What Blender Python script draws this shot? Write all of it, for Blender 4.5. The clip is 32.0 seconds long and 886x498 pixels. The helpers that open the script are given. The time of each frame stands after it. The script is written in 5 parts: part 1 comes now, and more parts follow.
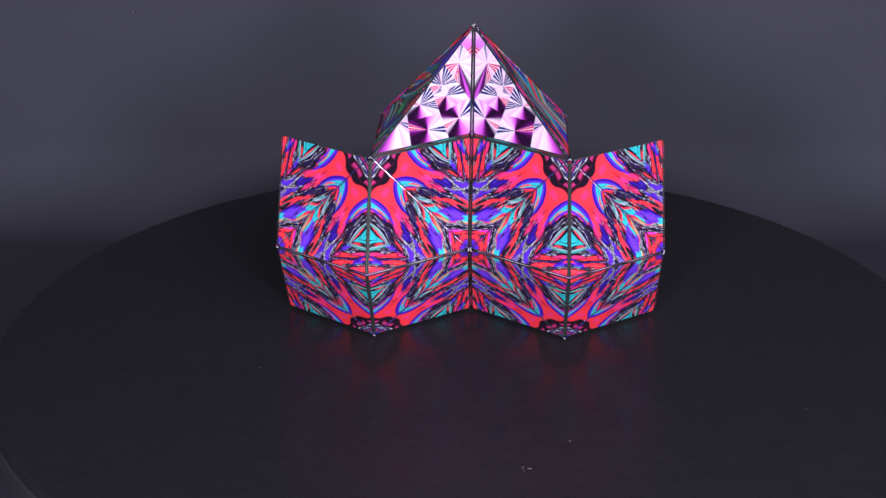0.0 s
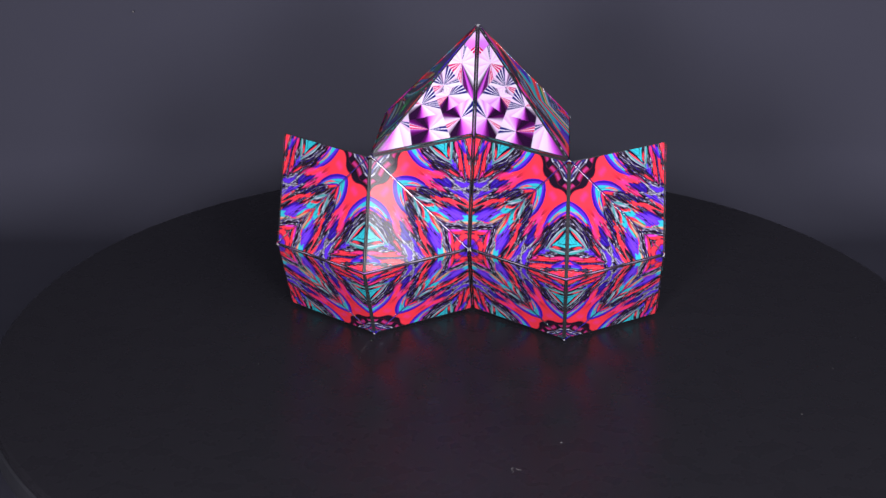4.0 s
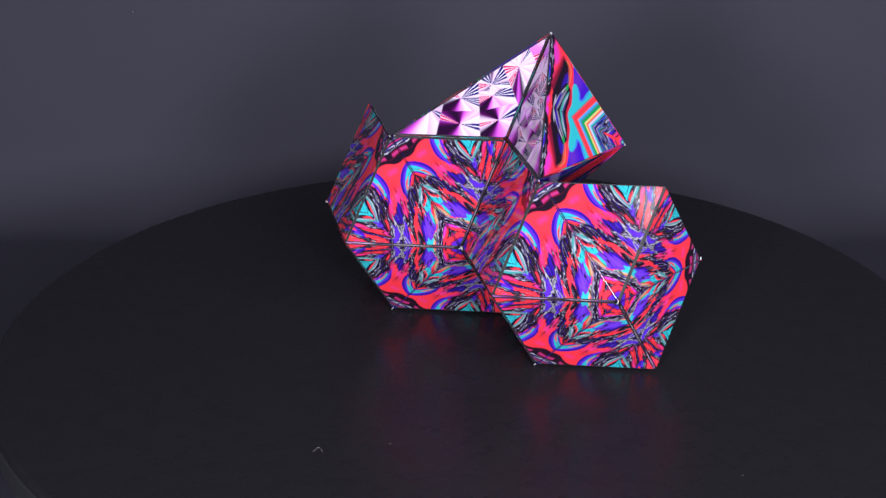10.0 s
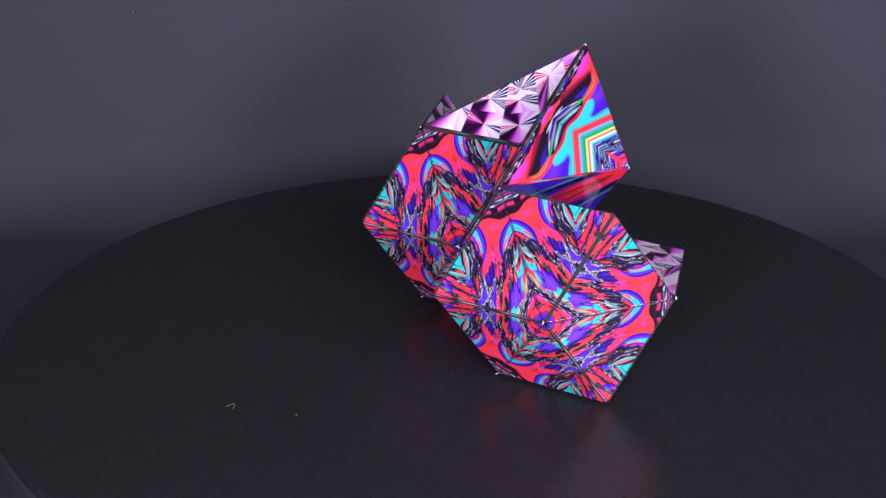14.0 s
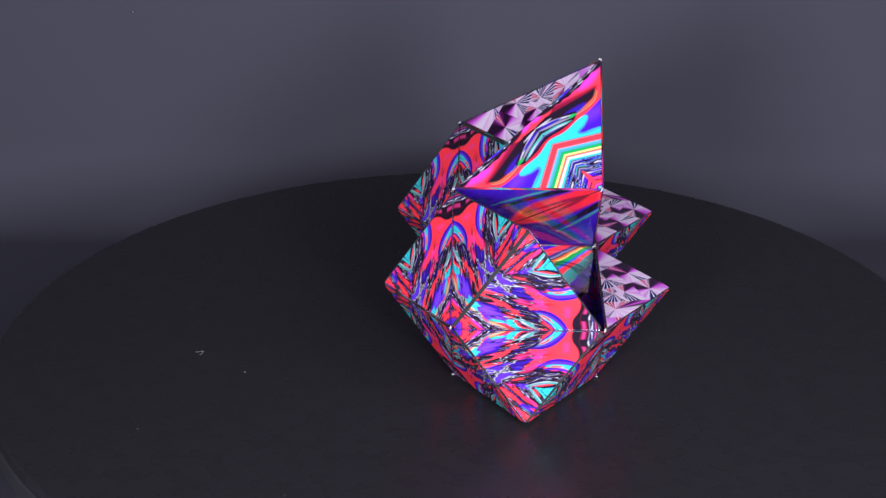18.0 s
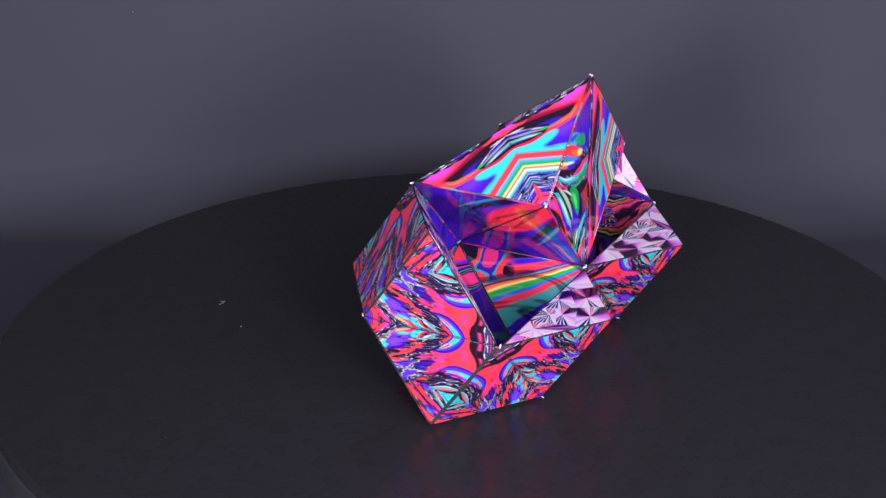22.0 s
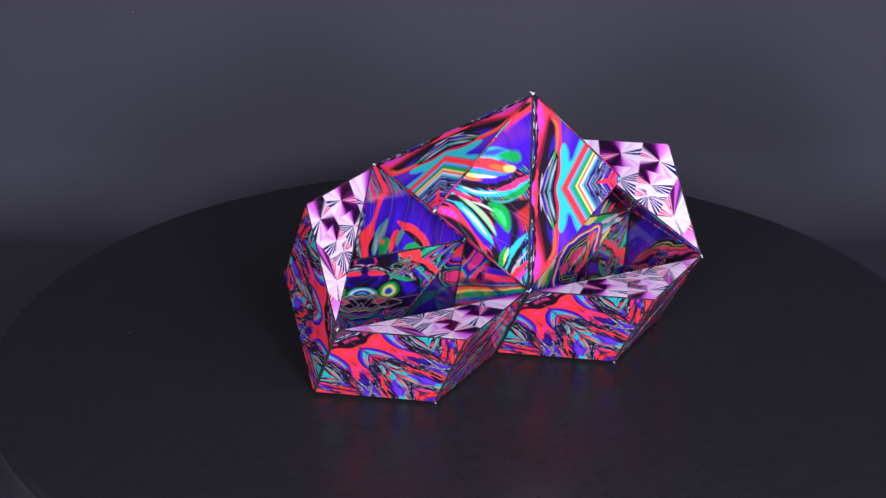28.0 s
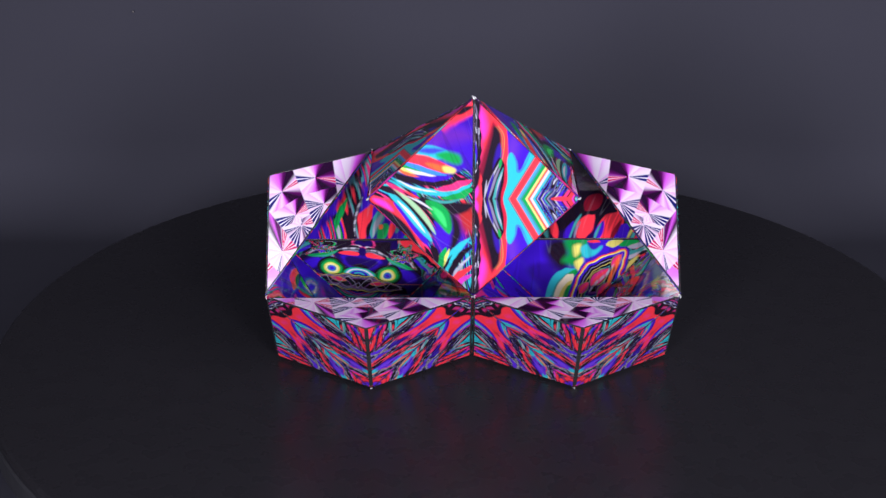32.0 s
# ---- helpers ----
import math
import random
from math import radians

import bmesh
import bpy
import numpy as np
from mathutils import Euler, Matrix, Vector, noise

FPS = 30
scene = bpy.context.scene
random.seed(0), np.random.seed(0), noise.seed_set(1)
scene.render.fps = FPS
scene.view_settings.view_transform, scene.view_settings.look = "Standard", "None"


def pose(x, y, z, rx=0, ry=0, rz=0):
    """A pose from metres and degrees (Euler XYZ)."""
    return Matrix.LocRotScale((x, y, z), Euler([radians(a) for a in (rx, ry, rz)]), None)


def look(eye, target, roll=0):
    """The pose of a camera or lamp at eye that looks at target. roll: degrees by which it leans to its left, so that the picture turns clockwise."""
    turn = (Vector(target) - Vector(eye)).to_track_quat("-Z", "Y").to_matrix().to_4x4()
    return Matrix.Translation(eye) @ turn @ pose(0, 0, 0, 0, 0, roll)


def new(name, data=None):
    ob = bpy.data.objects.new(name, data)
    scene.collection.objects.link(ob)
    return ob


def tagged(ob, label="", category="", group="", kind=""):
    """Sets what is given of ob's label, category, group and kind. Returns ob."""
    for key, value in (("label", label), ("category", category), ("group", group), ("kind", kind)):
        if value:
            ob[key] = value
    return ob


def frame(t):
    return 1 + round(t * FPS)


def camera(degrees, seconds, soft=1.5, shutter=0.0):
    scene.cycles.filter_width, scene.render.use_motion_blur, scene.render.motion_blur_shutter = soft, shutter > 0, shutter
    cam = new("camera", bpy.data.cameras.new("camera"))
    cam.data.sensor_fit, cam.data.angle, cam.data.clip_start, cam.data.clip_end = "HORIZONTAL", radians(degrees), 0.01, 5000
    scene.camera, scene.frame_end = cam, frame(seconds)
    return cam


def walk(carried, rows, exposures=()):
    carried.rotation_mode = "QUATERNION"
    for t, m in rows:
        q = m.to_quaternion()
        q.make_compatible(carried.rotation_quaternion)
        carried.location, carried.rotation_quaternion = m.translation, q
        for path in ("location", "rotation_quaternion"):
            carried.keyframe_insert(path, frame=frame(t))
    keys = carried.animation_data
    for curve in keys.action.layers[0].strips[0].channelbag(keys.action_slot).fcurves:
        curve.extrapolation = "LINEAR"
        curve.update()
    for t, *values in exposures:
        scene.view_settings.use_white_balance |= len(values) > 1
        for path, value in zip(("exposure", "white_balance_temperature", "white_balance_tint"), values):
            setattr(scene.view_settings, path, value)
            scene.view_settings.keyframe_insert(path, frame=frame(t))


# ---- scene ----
# one still camera on a tripod looks down on a turntable that carries two joined puzzles

cam = camera(31.746, 32.0, soft=1.38)
EYE = Vector((-0.00585, -0.62401, 0.29459))
YAW, PITCH = radians(0.5936), radians(23.049)
AIM = EYE + Vector((-math.sin(YAW) * math.cos(PITCH), math.cos(YAW) * math.cos(PITCH), -math.sin(PITCH)))
walk(cam, [(0.0, look(EYE, AIM, -0.21)), (32.0, look(EYE, AIM, -0.21))],
     exposures=[(0.0, -0.11), (3.6, -0.14), (6.0, -0.25), (8.0, -0.30), (10.0, -0.2), (13.0, -0.04), (17.0, 0.09), (21.0, 0.24), (25.0, 0.19), (28.0, -0.13), (32.0, -0.34)])

# ---- light: two soft boxes in front, right and left, in a dark room ----
AXIS = (-0.00057, -0.02303)      # the turntable's axle
SPIN_START, SPIN_RATE = 3.69, 6.27   # seconds, degrees a second


def soft_box(name, azimuth, elevation, distance, width, height, power):
    """azimuth: degrees to the right of the camera's side, seen from the turntable."""
    a, e = radians(azimuth), radians(elevation)
    at = Vector((math.sin(a) * math.cos(e), -math.cos(a) * math.cos(e), math.sin(e))) * distance
    lamp = bpy.data.lights.new(name, "AREA")
    lamp.shape, lamp.size, lamp.size_y, lamp.energy = "RECTANGLE", width, height, power
    lamp.color = (0.97, 0.95, 1.03)
    ob = new(name, lamp)
    ob.matrix_world = look(at, (0, 0, 0.05))
    return ob


soft_box("key_lamp", 18, 16, 0.88, 0.16, 0.16, 6.0)
soft_box("key_lamp", -18, 16, 0.88, 0.16, 0.16, 7.0)
soft_box("soft_box_lamp", 31, 34, 0.90, 0.80, 0.36, 6.2)

world = bpy.data.worlds.new("studio")
world.use_nodes = True
world.node_tree.nodes["Background"].inputs[0].default_value = (0.6, 0.62, 0.7, 1)
world.node_tree.nodes["Background"].inputs[1].default_value = 0.03
scene.world = world


# ---- materials ----
def material(name, color, rough=0.5, metal=0.0, specular=0.5):
    m = bpy.data.materials.new(name)
    m.use_nodes = True
    b = m.node_tree.nodes["Principled BSDF"]
    b.inputs["Base Color"].default_value = (*color, 1)
    b.inputs["Roughness"].default_value = rough
    b.inputs["Metallic"].default_value = metal
    b.inputs["Specular IOR Level"].default_value = specular
    return m, m.node_tree, b


def grain(m, tree, b, scale, rough_low, rough_high, bump, distance=0.0002, tint=0.0):
    """Two scales of noise that vary gloss, relief and, by tint, the colour."""
    co = tree.nodes.new("ShaderNodeTexCoord")
    fine = tree.nodes.new("ShaderNodeTexNoise")
    fine.inputs["Scale"].default_value, fine.inputs["Detail"].default_value = scale, 6
    coarse = tree.nodes.new("ShaderNodeTexNoise")
    coarse.inputs["Scale"].default_value, coarse.inputs["Detail"].default_value = scale / 25, 4
    for n in (fine, coarse):
        tree.links.new(co.outputs["Object"], n.inputs["Vector"])
    r = tree.nodes.new("ShaderNodeMapRange")
    r.inputs["From Min"].default_value, r.inputs["From Max"].default_value = 0.3, 0.7
    r.inputs["To Min"].default_value, r.inputs["To Max"].default_value = rough_low, rough_high
    tree.links.new(coarse.outputs["Fac"], r.inputs["Value"])
    tree.links.new(r.outputs["Result"], b.inputs["Roughness"])
    bp = tree.nodes.new("ShaderNodeBump")
    bp.inputs["Strength"].default_value, bp.inputs["Distance"].default_value = bump, distance
    tree.links.new(fine.outputs["Fac"], bp.inputs["Height"])
    tree.links.new(bp.outputs["Normal"], b.inputs["Normal"])
    if tint:
        base = b.inputs["Base Color"].default_value[:]
        mix = tree.nodes.new("ShaderNodeMix")
        mix.data_type = "RGBA"
        mix.inputs["A"].default_value = [c * (1 - tint) for c in base[:3]] + [1]
        mix.inputs["B"].default_value = [c * (1 + tint) for c in base[:3]] + [1]
        tree.links.new(coarse.outputs["Fac"], mix.inputs["Factor"])
        tree.links.new(mix.outputs["Result"], b.inputs["Base Color"])
    return m


M_BACKDROP = grain(*material("grey_backdrop_paper", (0.0490, 0.0485, 0.068), 0.9, specular=0.15), 900, 0.8, 0.95, 0.15, tint=0.05)
M_TABLE = grain(*material("dark_table_cloth", (0.022, 0.021, 0.026), 0.9, specular=0.2), 700, 0.8, 0.95, 0.2, tint=0.2)
M_ROOM = grain(*material("dark_room_paint", (0.05, 0.05, 0.055), 0.9, specular=0.2), 60, 0.8, 0.95, 0.1, tint=0.1)
M_DISC = grain(*material("black_satin_plastic", (0.0152, 0.0144, 0.0178), 0.4, specular=0.13), 2500, 0.25, 0.31, 0.05, tint=0.15)
M_RIM = grain(*material("grey_satin_rim", (0.022, 0.022, 0.027), 0.5, specular=0.35), 1500, 0.45, 0.6, 0.05, tint=0.1)
M_DUST = material("pale_lint", (0.12, 0.115, 0.115), 0.9)[0]
M_BODY = grain(*material("black_plastic", (0.030, 0.030, 0.034), 0.3, specular=0.5), 1500, 0.15, 0.35, 0.08)
# opaque pale colour paints in the bright glint of the clear corner curls
M_TIP = grain(*material("painted_glint_tip", (0.48, 0.48, 0.51), 0.2), 1500, 0.1, 0.3, 0.1)
# clear film over the hinges: mostly see-through, with a share of gloss
M_HINGE, tree, b = material("clear_hinge_film", (0.9, 0.9, 0.92), 0.12)
see, shine, film = (tree.nodes.new("ShaderNode" + kind) for kind in ("BsdfTransparent", "BsdfGlossy", "MixShader"))
shine.inputs["Roughness"].default_value = 0.10
film.inputs["Fac"].default_value = 0.28
tree.links.new(see.outputs["BSDF"], film.inputs[1])
tree.links.new(shine.outputs["BSDF"], film.inputs[2])
tree.links.new(film.outputs["Shader"], tree.nodes["Material Output"].inputs["Surface"])
tree.nodes.remove(b)

# printed film: the ink's colours lie on the panel's points, under a clear glossy laminate
M_FILM, tree, b = material("glossy_printed_film", (0.5, 0.5, 0.5), 0.1)
b.inputs["IOR"].default_value = 1.57
ink = tree.nodes.new("ShaderNodeVertexColor")
ink.layer_name = "ink"
tree.links.new(ink.outputs["Color"], b.inputs["Base Color"])
grain(M_FILM, tree, b, 900, 0.03, 0.07, 0.02, 0.0001)


# ---- building helpers ----
def mesh_of(name, bm, mat, smooth=False):
    me = bpy.data.meshes.new(name)
    bm.to_mesh(me)
    bm.free()
    me.materials.append(mat)
    if smooth:
        for p in me.polygons:
            p.use_smooth = True
    return me


def part(name, data, mat, parent, label="", m=None):
    """Links a bmesh or a mesh as one object under a thing or a part."""
    if isinstance(data, bmesh.types.BMesh):
        data = mesh_of(name, data, mat)
    ob = new(name, data)
    ob.parent = parent
    if m is not None:
        ob.matrix_basis = m
    return tagged(ob, label)


def lathe(profile, steps=128):
    """A turned solid from (radius, height) pairs."""
    bm = bmesh.new()
    rings = []
    for r, z in profile:
        if r < 1e-6:
            rings.append([bm.verts.new((0, 0, z))])
        else:
            rings.append([bm.verts.new((r * math.cos(2 * math.pi * i / steps), r * math.sin(2 * math.pi * i / steps), z)) for i in range(steps)])
    for a, b2 in zip(rings, rings[1:]):
        for i in range(steps):
            j = (i + 1) % steps
            if len(a) == 1:
                bm.faces.new((a[0], b2[i], b2[j]))
            elif len(b2) == 1:
                bm.faces.new((a[i], b2[0], a[j]))
            else:
                bm.faces.new((a[i], b2[i], b2[j], a[j]))
    bmesh.ops.recalc_face_normals(bm, faces=bm.faces)
    return bm


def box(x0, y0, z0, x1, y1, z1):
    bm = bmesh.new()
    bmesh.ops.create_cube(bm, size=1, matrix=Matrix.Translation(((x0 + x1) / 2, (y0 + y1) / 2, (z0 + z1) / 2)) @ Matrix.Diagonal((x1 - x0, y1 - y0, z1 - z0, 1)))
    return bm


# ---- the room, the table and the paper sweep ----
TABLE_Z = -0.075
BACK_Y = 0.30

for name, dims in (("wall_north", (-2.1, 1.5, -0.9, 2.1, 1.6, 1.9)), ("wall_south", (-2.1, -2.6, -0.9, 2.1, -2.5, 1.9)),
                   ("wall_west", (-2.1, -2.5, -0.9, -2.0, 1.5, 1.9)), ("wall_east", (2.0, -2.5, -0.9, 2.1, 1.5, 1.9)),
                   ("ceiling", (-2.1, -2.6, 1.9, 2.1, 1.6, 2.0)), ("floor", (-2.1, -2.6, -1.0, 2.1, 1.6, -0.9))):
    tagged(new(name, mesh_of(name, box(*dims), M_ROOM)), "plain dark grey painted room surface", name.split("_")[0], kind="structure")

table = tagged(new("table"), "dark cloth-covered table under the turntable", "table")
table.location = (0, -0.2, TABLE_Z)
bm = box(-0.9, -0.5, -0.03, 0.9, 1.0, 0)
bmesh.ops.bevel(bm, geom=bm.edges[:], offset=0.006, segments=3, affect="EDGES")
part("tabletop", bm, M_TABLE, table)
for x in (-0.82, 0.82):
    for y in (-0.42, 0.92):
        part("leg", box(x - 0.03, y - 0.03, TABLE_Z * 0 - 0.9 - TABLE_Z, x + 0.03, y + 0.03, -0.03), M_TABLE, table)


def sweep_mesh():
    """A sheet of paper that lies on the table under the turntable and curves up to a wall."""
    line = []
    for i in range(13):
        a = i / 12 * math.pi / 2
        line.append((BACK_Y - 0.05 + 0.05 * math.sin(a), 0.05 - 0.05 * math.cos(a)))
    line = [(-0.62, 0.0), (-0.2, 0.0), (0.2, 0.0)] + line + [(BACK_Y + 0.02, 0.9)]
    bm = bmesh.new()
    for thick in (0.0, 0.0008):
        rows = [[bm.verts.new((x, y + thick * 0.7, z + 0.001 - thick)) for y, z in line] for x in (-0.85, -0.4, 0, 0.4, 0.85)]
        for r0, r1 in zip(rows, rows[1:]):
            for i in range(len(line) - 1):
                bm.faces.new((r0[i], r0[i + 1], r1[i + 1], r1[i]))
    bmesh.ops.recalc_face_normals(bm, faces=bm.faces)
    return bm


backdrop = tagged(new("backdrop", mesh_of("backdrop", sweep_mesh(), M_BACKDROP, True)), "dark grey seamless paper backdrop curving up from the table", "backdrop", kind="structure")
backdrop.location.z = TABLE_Z

# ---- the turntable ----
turntable = tagged(new("turntable"), "round black satin plastic turntable on a low base", "turntable")
turntable.location = (*AXIS, 0)
part("platter", mesh_of("platter", lathe([(0, 0), (0.1985, 0), (0.1996, -0.0004), (0.2003, -0.0014), (0.2003, -0.0035)]), M_DISC), None, turntable, "black satin platter")
part("rim", mesh_of("rim", lathe([(0.2003, -0.0035), (0.2012, -0.0042), (0.2012, -0.0125), (0.2, -0.0135), (0, -0.0135)]), M_RIM), None, turntable, "grey satin rim")
part("base", mesh_of("base", lathe([(0, -0.0135), (0.07, -0.0135), (0.075, -0.016), (0.11, TABLE_Z + 0.012), (0.112, TABLE_Z + 0.001), (0, TABLE_Z + 0.001)]), M_DISC), None, turntable, "black plastic motor base")


# ---- lint on the platter and on the paper ----
def fleck(bm, x, y, z, size, rng2, up=(0, 0, 1)):
    """A flat torn crumb."""
    n = 6
    ring = []
    flat = Vector(up).to_track_quat("Z", "Y").to_matrix()
    for k in range(n):
        a, r = k / n * 6.283, size * rng2.uniform(0.5, 1.0)
        ring.append(Vector((x, y, z)) + flat @ Vector((r * math.cos(a), r * math.sin(a), 0.0001)))
    top = bm.verts.new(Vector((x, y, z)) + flat @ Vector((0, 0, size * 0.6)))
    vs = [bm.verts.new(q) for q in ring]
    for k in range(n):
        bm.faces.new((vs[k], vs[(k + 1) % n], top))
    bm.faces.new(vs[::-1])


def fibre(bm, x, y, length, turn, rng2):
    """A short curled thread lying flat."""
    last = None
    for k in range(9):
        f = k / 8
        a = turn + 1.8 * math.sin(f * 3.0)
        x, y = x + math.cos(a) * length / 9, y + math.sin(a) * length / 9
        side = Vector((-math.sin(a), math.cos(a), 0)) * 0.00006
        row = [bm.verts.new(Vector((x, y, 0.0002)) + side), bm.verts.new(Vector((x, y, 0.0004))), bm.verts.new(Vector((x, y, 0.0002)) - side)]
        if last:
            bm.faces.new((last[0], last[1], row[1], row[0]))
            bm.faces.new((last[1], last[2], row[2], row[1]))
        last = row


rng2 = random.Random(8)
bm = bmesh.new()
for x, y, size in ((-0.0862, -0.033, 0.0004), (0.0366, -0.0922, 0.0006), (0.149, -0.028, 0.0004), (0.130, -0.067, 0.0004), (0.083, -0.1275, 0.0003),
                   (-0.13, 0.05, 0.0002), (-0.02, 0.15, 0.0002)):
    fleck(bm, x, y, 0, size, rng2)
fibre(bm, 0.0180, -0.1150, 0.0045, 0.3, rng2)
fibre(bm, 0.0215, -0.1135, 0.0030, 1.2, rng2)
lint = tagged(new("lint", mesh_of("lint", bm, M_DUST)), "pale crumbs and threads of lint on the black platter", "lint", kind="stuff")
lint.location = (*AXIS, 0)
bm = bmesh.new()
fleck(bm, -0.2027, BACK_Y - 0.0015, 0.0581, 0.0008, rng2, (0, -1, 0))
tagged(new("paper_fleck", mesh_of("paper_fleck", bm, M_DUST)), "tiny pale fleck on the grey paper backdrop", "fleck", kind="stuff")


# ---- printed designs: colour as a function of the place on a panel ----
def srgb(*c):
    c = np.array(c) / 255.0
    return np.where(c <= 0.04045, c / 12.92, ((c + 0.055) / 1.055) ** 2.4)


RED, PINK, MAGENTA = srgb(236, 54, 70), srgb(222, 50, 118), srgb(205, 56, 185)
PURPLE, BLUE, CYAN = srgb(84, 42, 190), srgb(56, 30, 165), srgb(46, 176, 190)
BLACK, GREY, TEAL = srgb(30, 20, 35), srgb(124, 120, 148), srgb(60, 146, 146)
GREEN, YELLOW, ORANGE, WHITE = srgb(18, 150, 72), srgb(222, 212, 110), srgb(236, 100, 54), srgb(220, 210, 228)
LILAC, PALE, NAVY, PLUM = srgb(206, 100, 218), srgb(168, 168, 186), srgb(56, 50, 118), srgb(100, 26, 104)


def waves(x, y, seed, n=7, freq=4.0):
    """Smooth wavy noise in about -1..1."""
    r = np.random.RandomState(seed)
    v = np.zeros_like(x)
    for k in range(n):
        a, f, ph = r.rand() * 6.283, freq * (0.6 + 1.2 * r.rand()), r.rand() * 6.283
        v = v + np.sin(f * (x * np.cos(a) + y * np.sin(a)) + ph + 1.3 * np.sin(f * 0.7 * (y * np.cos(a) - x * np.sin(a)) + 2 * ph))
    return v / n ** 0.5


def over(c, mask, ink_color):
    m = np.clip(mask, 0, 1)[:, None]
    return c * (1 - m) + ink_color * m


def step(lo, hi, v):
    k = np.clip((v - lo) / (hi - lo), 0, 1)
    return k * k * (3 - 2 * k)


def band(v, lo, hi, soft=0.008):
    return step(lo - soft, lo + soft, v) * (1 - step(hi - soft, hi + soft, v))


def bands(v, stops, soft=0.006):
    """A colour ramp with sharp steps: stops of (from, colour)."""
    c = np.tile(stops[0][1], (len(v), 1))
    for at, col in stops[1:]:
        c = over(c, step(at - soft, at + soft, v), col)
    return c


def ribbons(z, x, seed, fine=20.0):
    """Tapering many-coloured ribbons along lines of equal z."""
    r = np.random.RandomState(seed)
    n = np.zeros_like(z)
    for k in range(7):
        a, w, ph = fine * (0.5 + 1.6 * r.rand()), 1 + 5 * r.rand(), r.rand() * 6.283
        n = n + np.sin(a * z + ph + 1.2 * np.sin(w * x + 2 * ph)) * (0.6 + 0.4 * np.sin(w * x + ph))
    n = n / 1.9
    return bands(n, [(-9, PURPLE), (-1.35, BLACK), (-1.05, BLUE), (-0.85, PINK), (-0.76, BLACK), (-0.60, PURPLE), (-0.42, CYAN), (-0.36, BLACK), (-0.26, PINK), (-0.19, NAVY), (-0.11, PALE), (-0.08, BLACK), (0.02, GREEN), (0.09, CYAN), (0.15, BLACK),
                     (0.32, BLUE), (0.46, GREEN), (0.54, BLACK), (0.66, PURPLE), (0.82, RED), (0.94, BLACK), (1.08, PINK), (1.22, TEAL), (1.30, BLACK)], 0.04)


def shards(x, y, seed, amount):
    """A pull of the drawing along fine streaks, as two small shifts."""
    a = seed * 1.7
    along, across = x * np.cos(a) + y * np.sin(a), y * np.cos(a) - x * np.sin(a)
    across = across + 0.10 * np.sin(along * 4 + seed) + 0.03 * waves(x, y, seed, n=4, freq=5)
    k = waves(across, along * 0.15, seed + 1, n=5, freq=34)
    tooth = (np.abs(((across * 13 + along * 1.5) % 1) * 2 - 1) - 0.5) * 1.2
    return amount * (k + tooth) * np.cos(a), amount * (k + tooth) * np.sin(a), across, along


def filigree(c, across, along, seed, dark=0.35, pale=0.5):
    """Black streaks and thin pale threads laid along the pull."""
    k = waves(across, along * 0.12, seed, n=5, freq=26)
    c = over(c, step(0.75, 0.95, k) * dark * 2, BLACK)
    k = waves(across, along * 0.10, seed + 7, n=5, freq=30)
    c = over(c, band(k, 0.55, 0.63, 0.04) * pale, PALE)
    return over(c, band(k, -0.75, -0.55, 0.05) * dark * 2, BLACK)


def lens(x, y, x0, y0, x1, y1, wide, soft=0.006):
    """A stroke pointed at both ends."""
    dx, dy = x1 - x0, y1 - y0
    far = math.hypot(dx, dy)
    a = ((x - x0) * dx + (y - y0) * dy) / far ** 2
    b2 = ((y - y0) * dx - (x - x0) * dy) / far
    inside = np.clip(np.sin(np.clip(a, 0, 1) * math.pi), 0, 1) ** 0.8 * wide
    return (1 - step(-soft, soft, np.abs(b2) - inside)) * (inside > 0)


def thread(x, y, x0, y0, x1, y1, bend=0.0, wide=0.007, beads=0.0):
    """A fine line from point to point, bowed by bend; beads breaks it into dots."""
    dx, dy = x1 - x0, y1 - y0
    far = math.hypot(dx, dy)
    a = ((x - x0) * dx + (y - y0) * dy) / far ** 2
    b2 = ((y - y0) * dx - (x - x0) * dy) / far - bend * 4 * a * (1 - a) - 0.006 * np.sin(a * far * 75)
    m = (1 - step(wide * 0.5, wide * 1.3, np.abs(b2))) * (a > 0) * (a < 1)
    if beads:
        m = m * (0.45 + 0.55 * (np.sin(a * far * beads) > 0))
    return m


def streaks(across, along, seed, stops, fine=34.0, long=5.0):
    """Slim pointed streaks of ink side by side, with notched ends."""
    r = np.random.RandomState(seed)
    n = np.zeros_like(across)
    along = along + 0.05 * (np.abs((across * 21) % 1 * 2 - 1) - 0.5)
    for k in range(6):
        a, w, p0, p1 = fine * (0.5 + r.rand()), long * (0.5 + 1.3 * r.rand()), r.rand() * 6.283, r.rand() * 6.283
        n = n + np.sin(a * across + p0 + 1.1 * np.sin(w * along + p1)) * (0.55 + 0.45 * np.sin(w * 0.8 * along + p0))
    return bands(n / 1.5, stops, 0.05)


SOOT = [(-9, BLUE), (-1.15, BLACK), (-0.80, GREY), (-0.70, BLACK), (-0.40, PINK), (-0.22, BLACK), (0.12, PALE), (0.20, BLACK), (0.50, PURPLE), (0.75, BLACK), (1.05, TEAL * 0.8), (1.15, BLACK)]


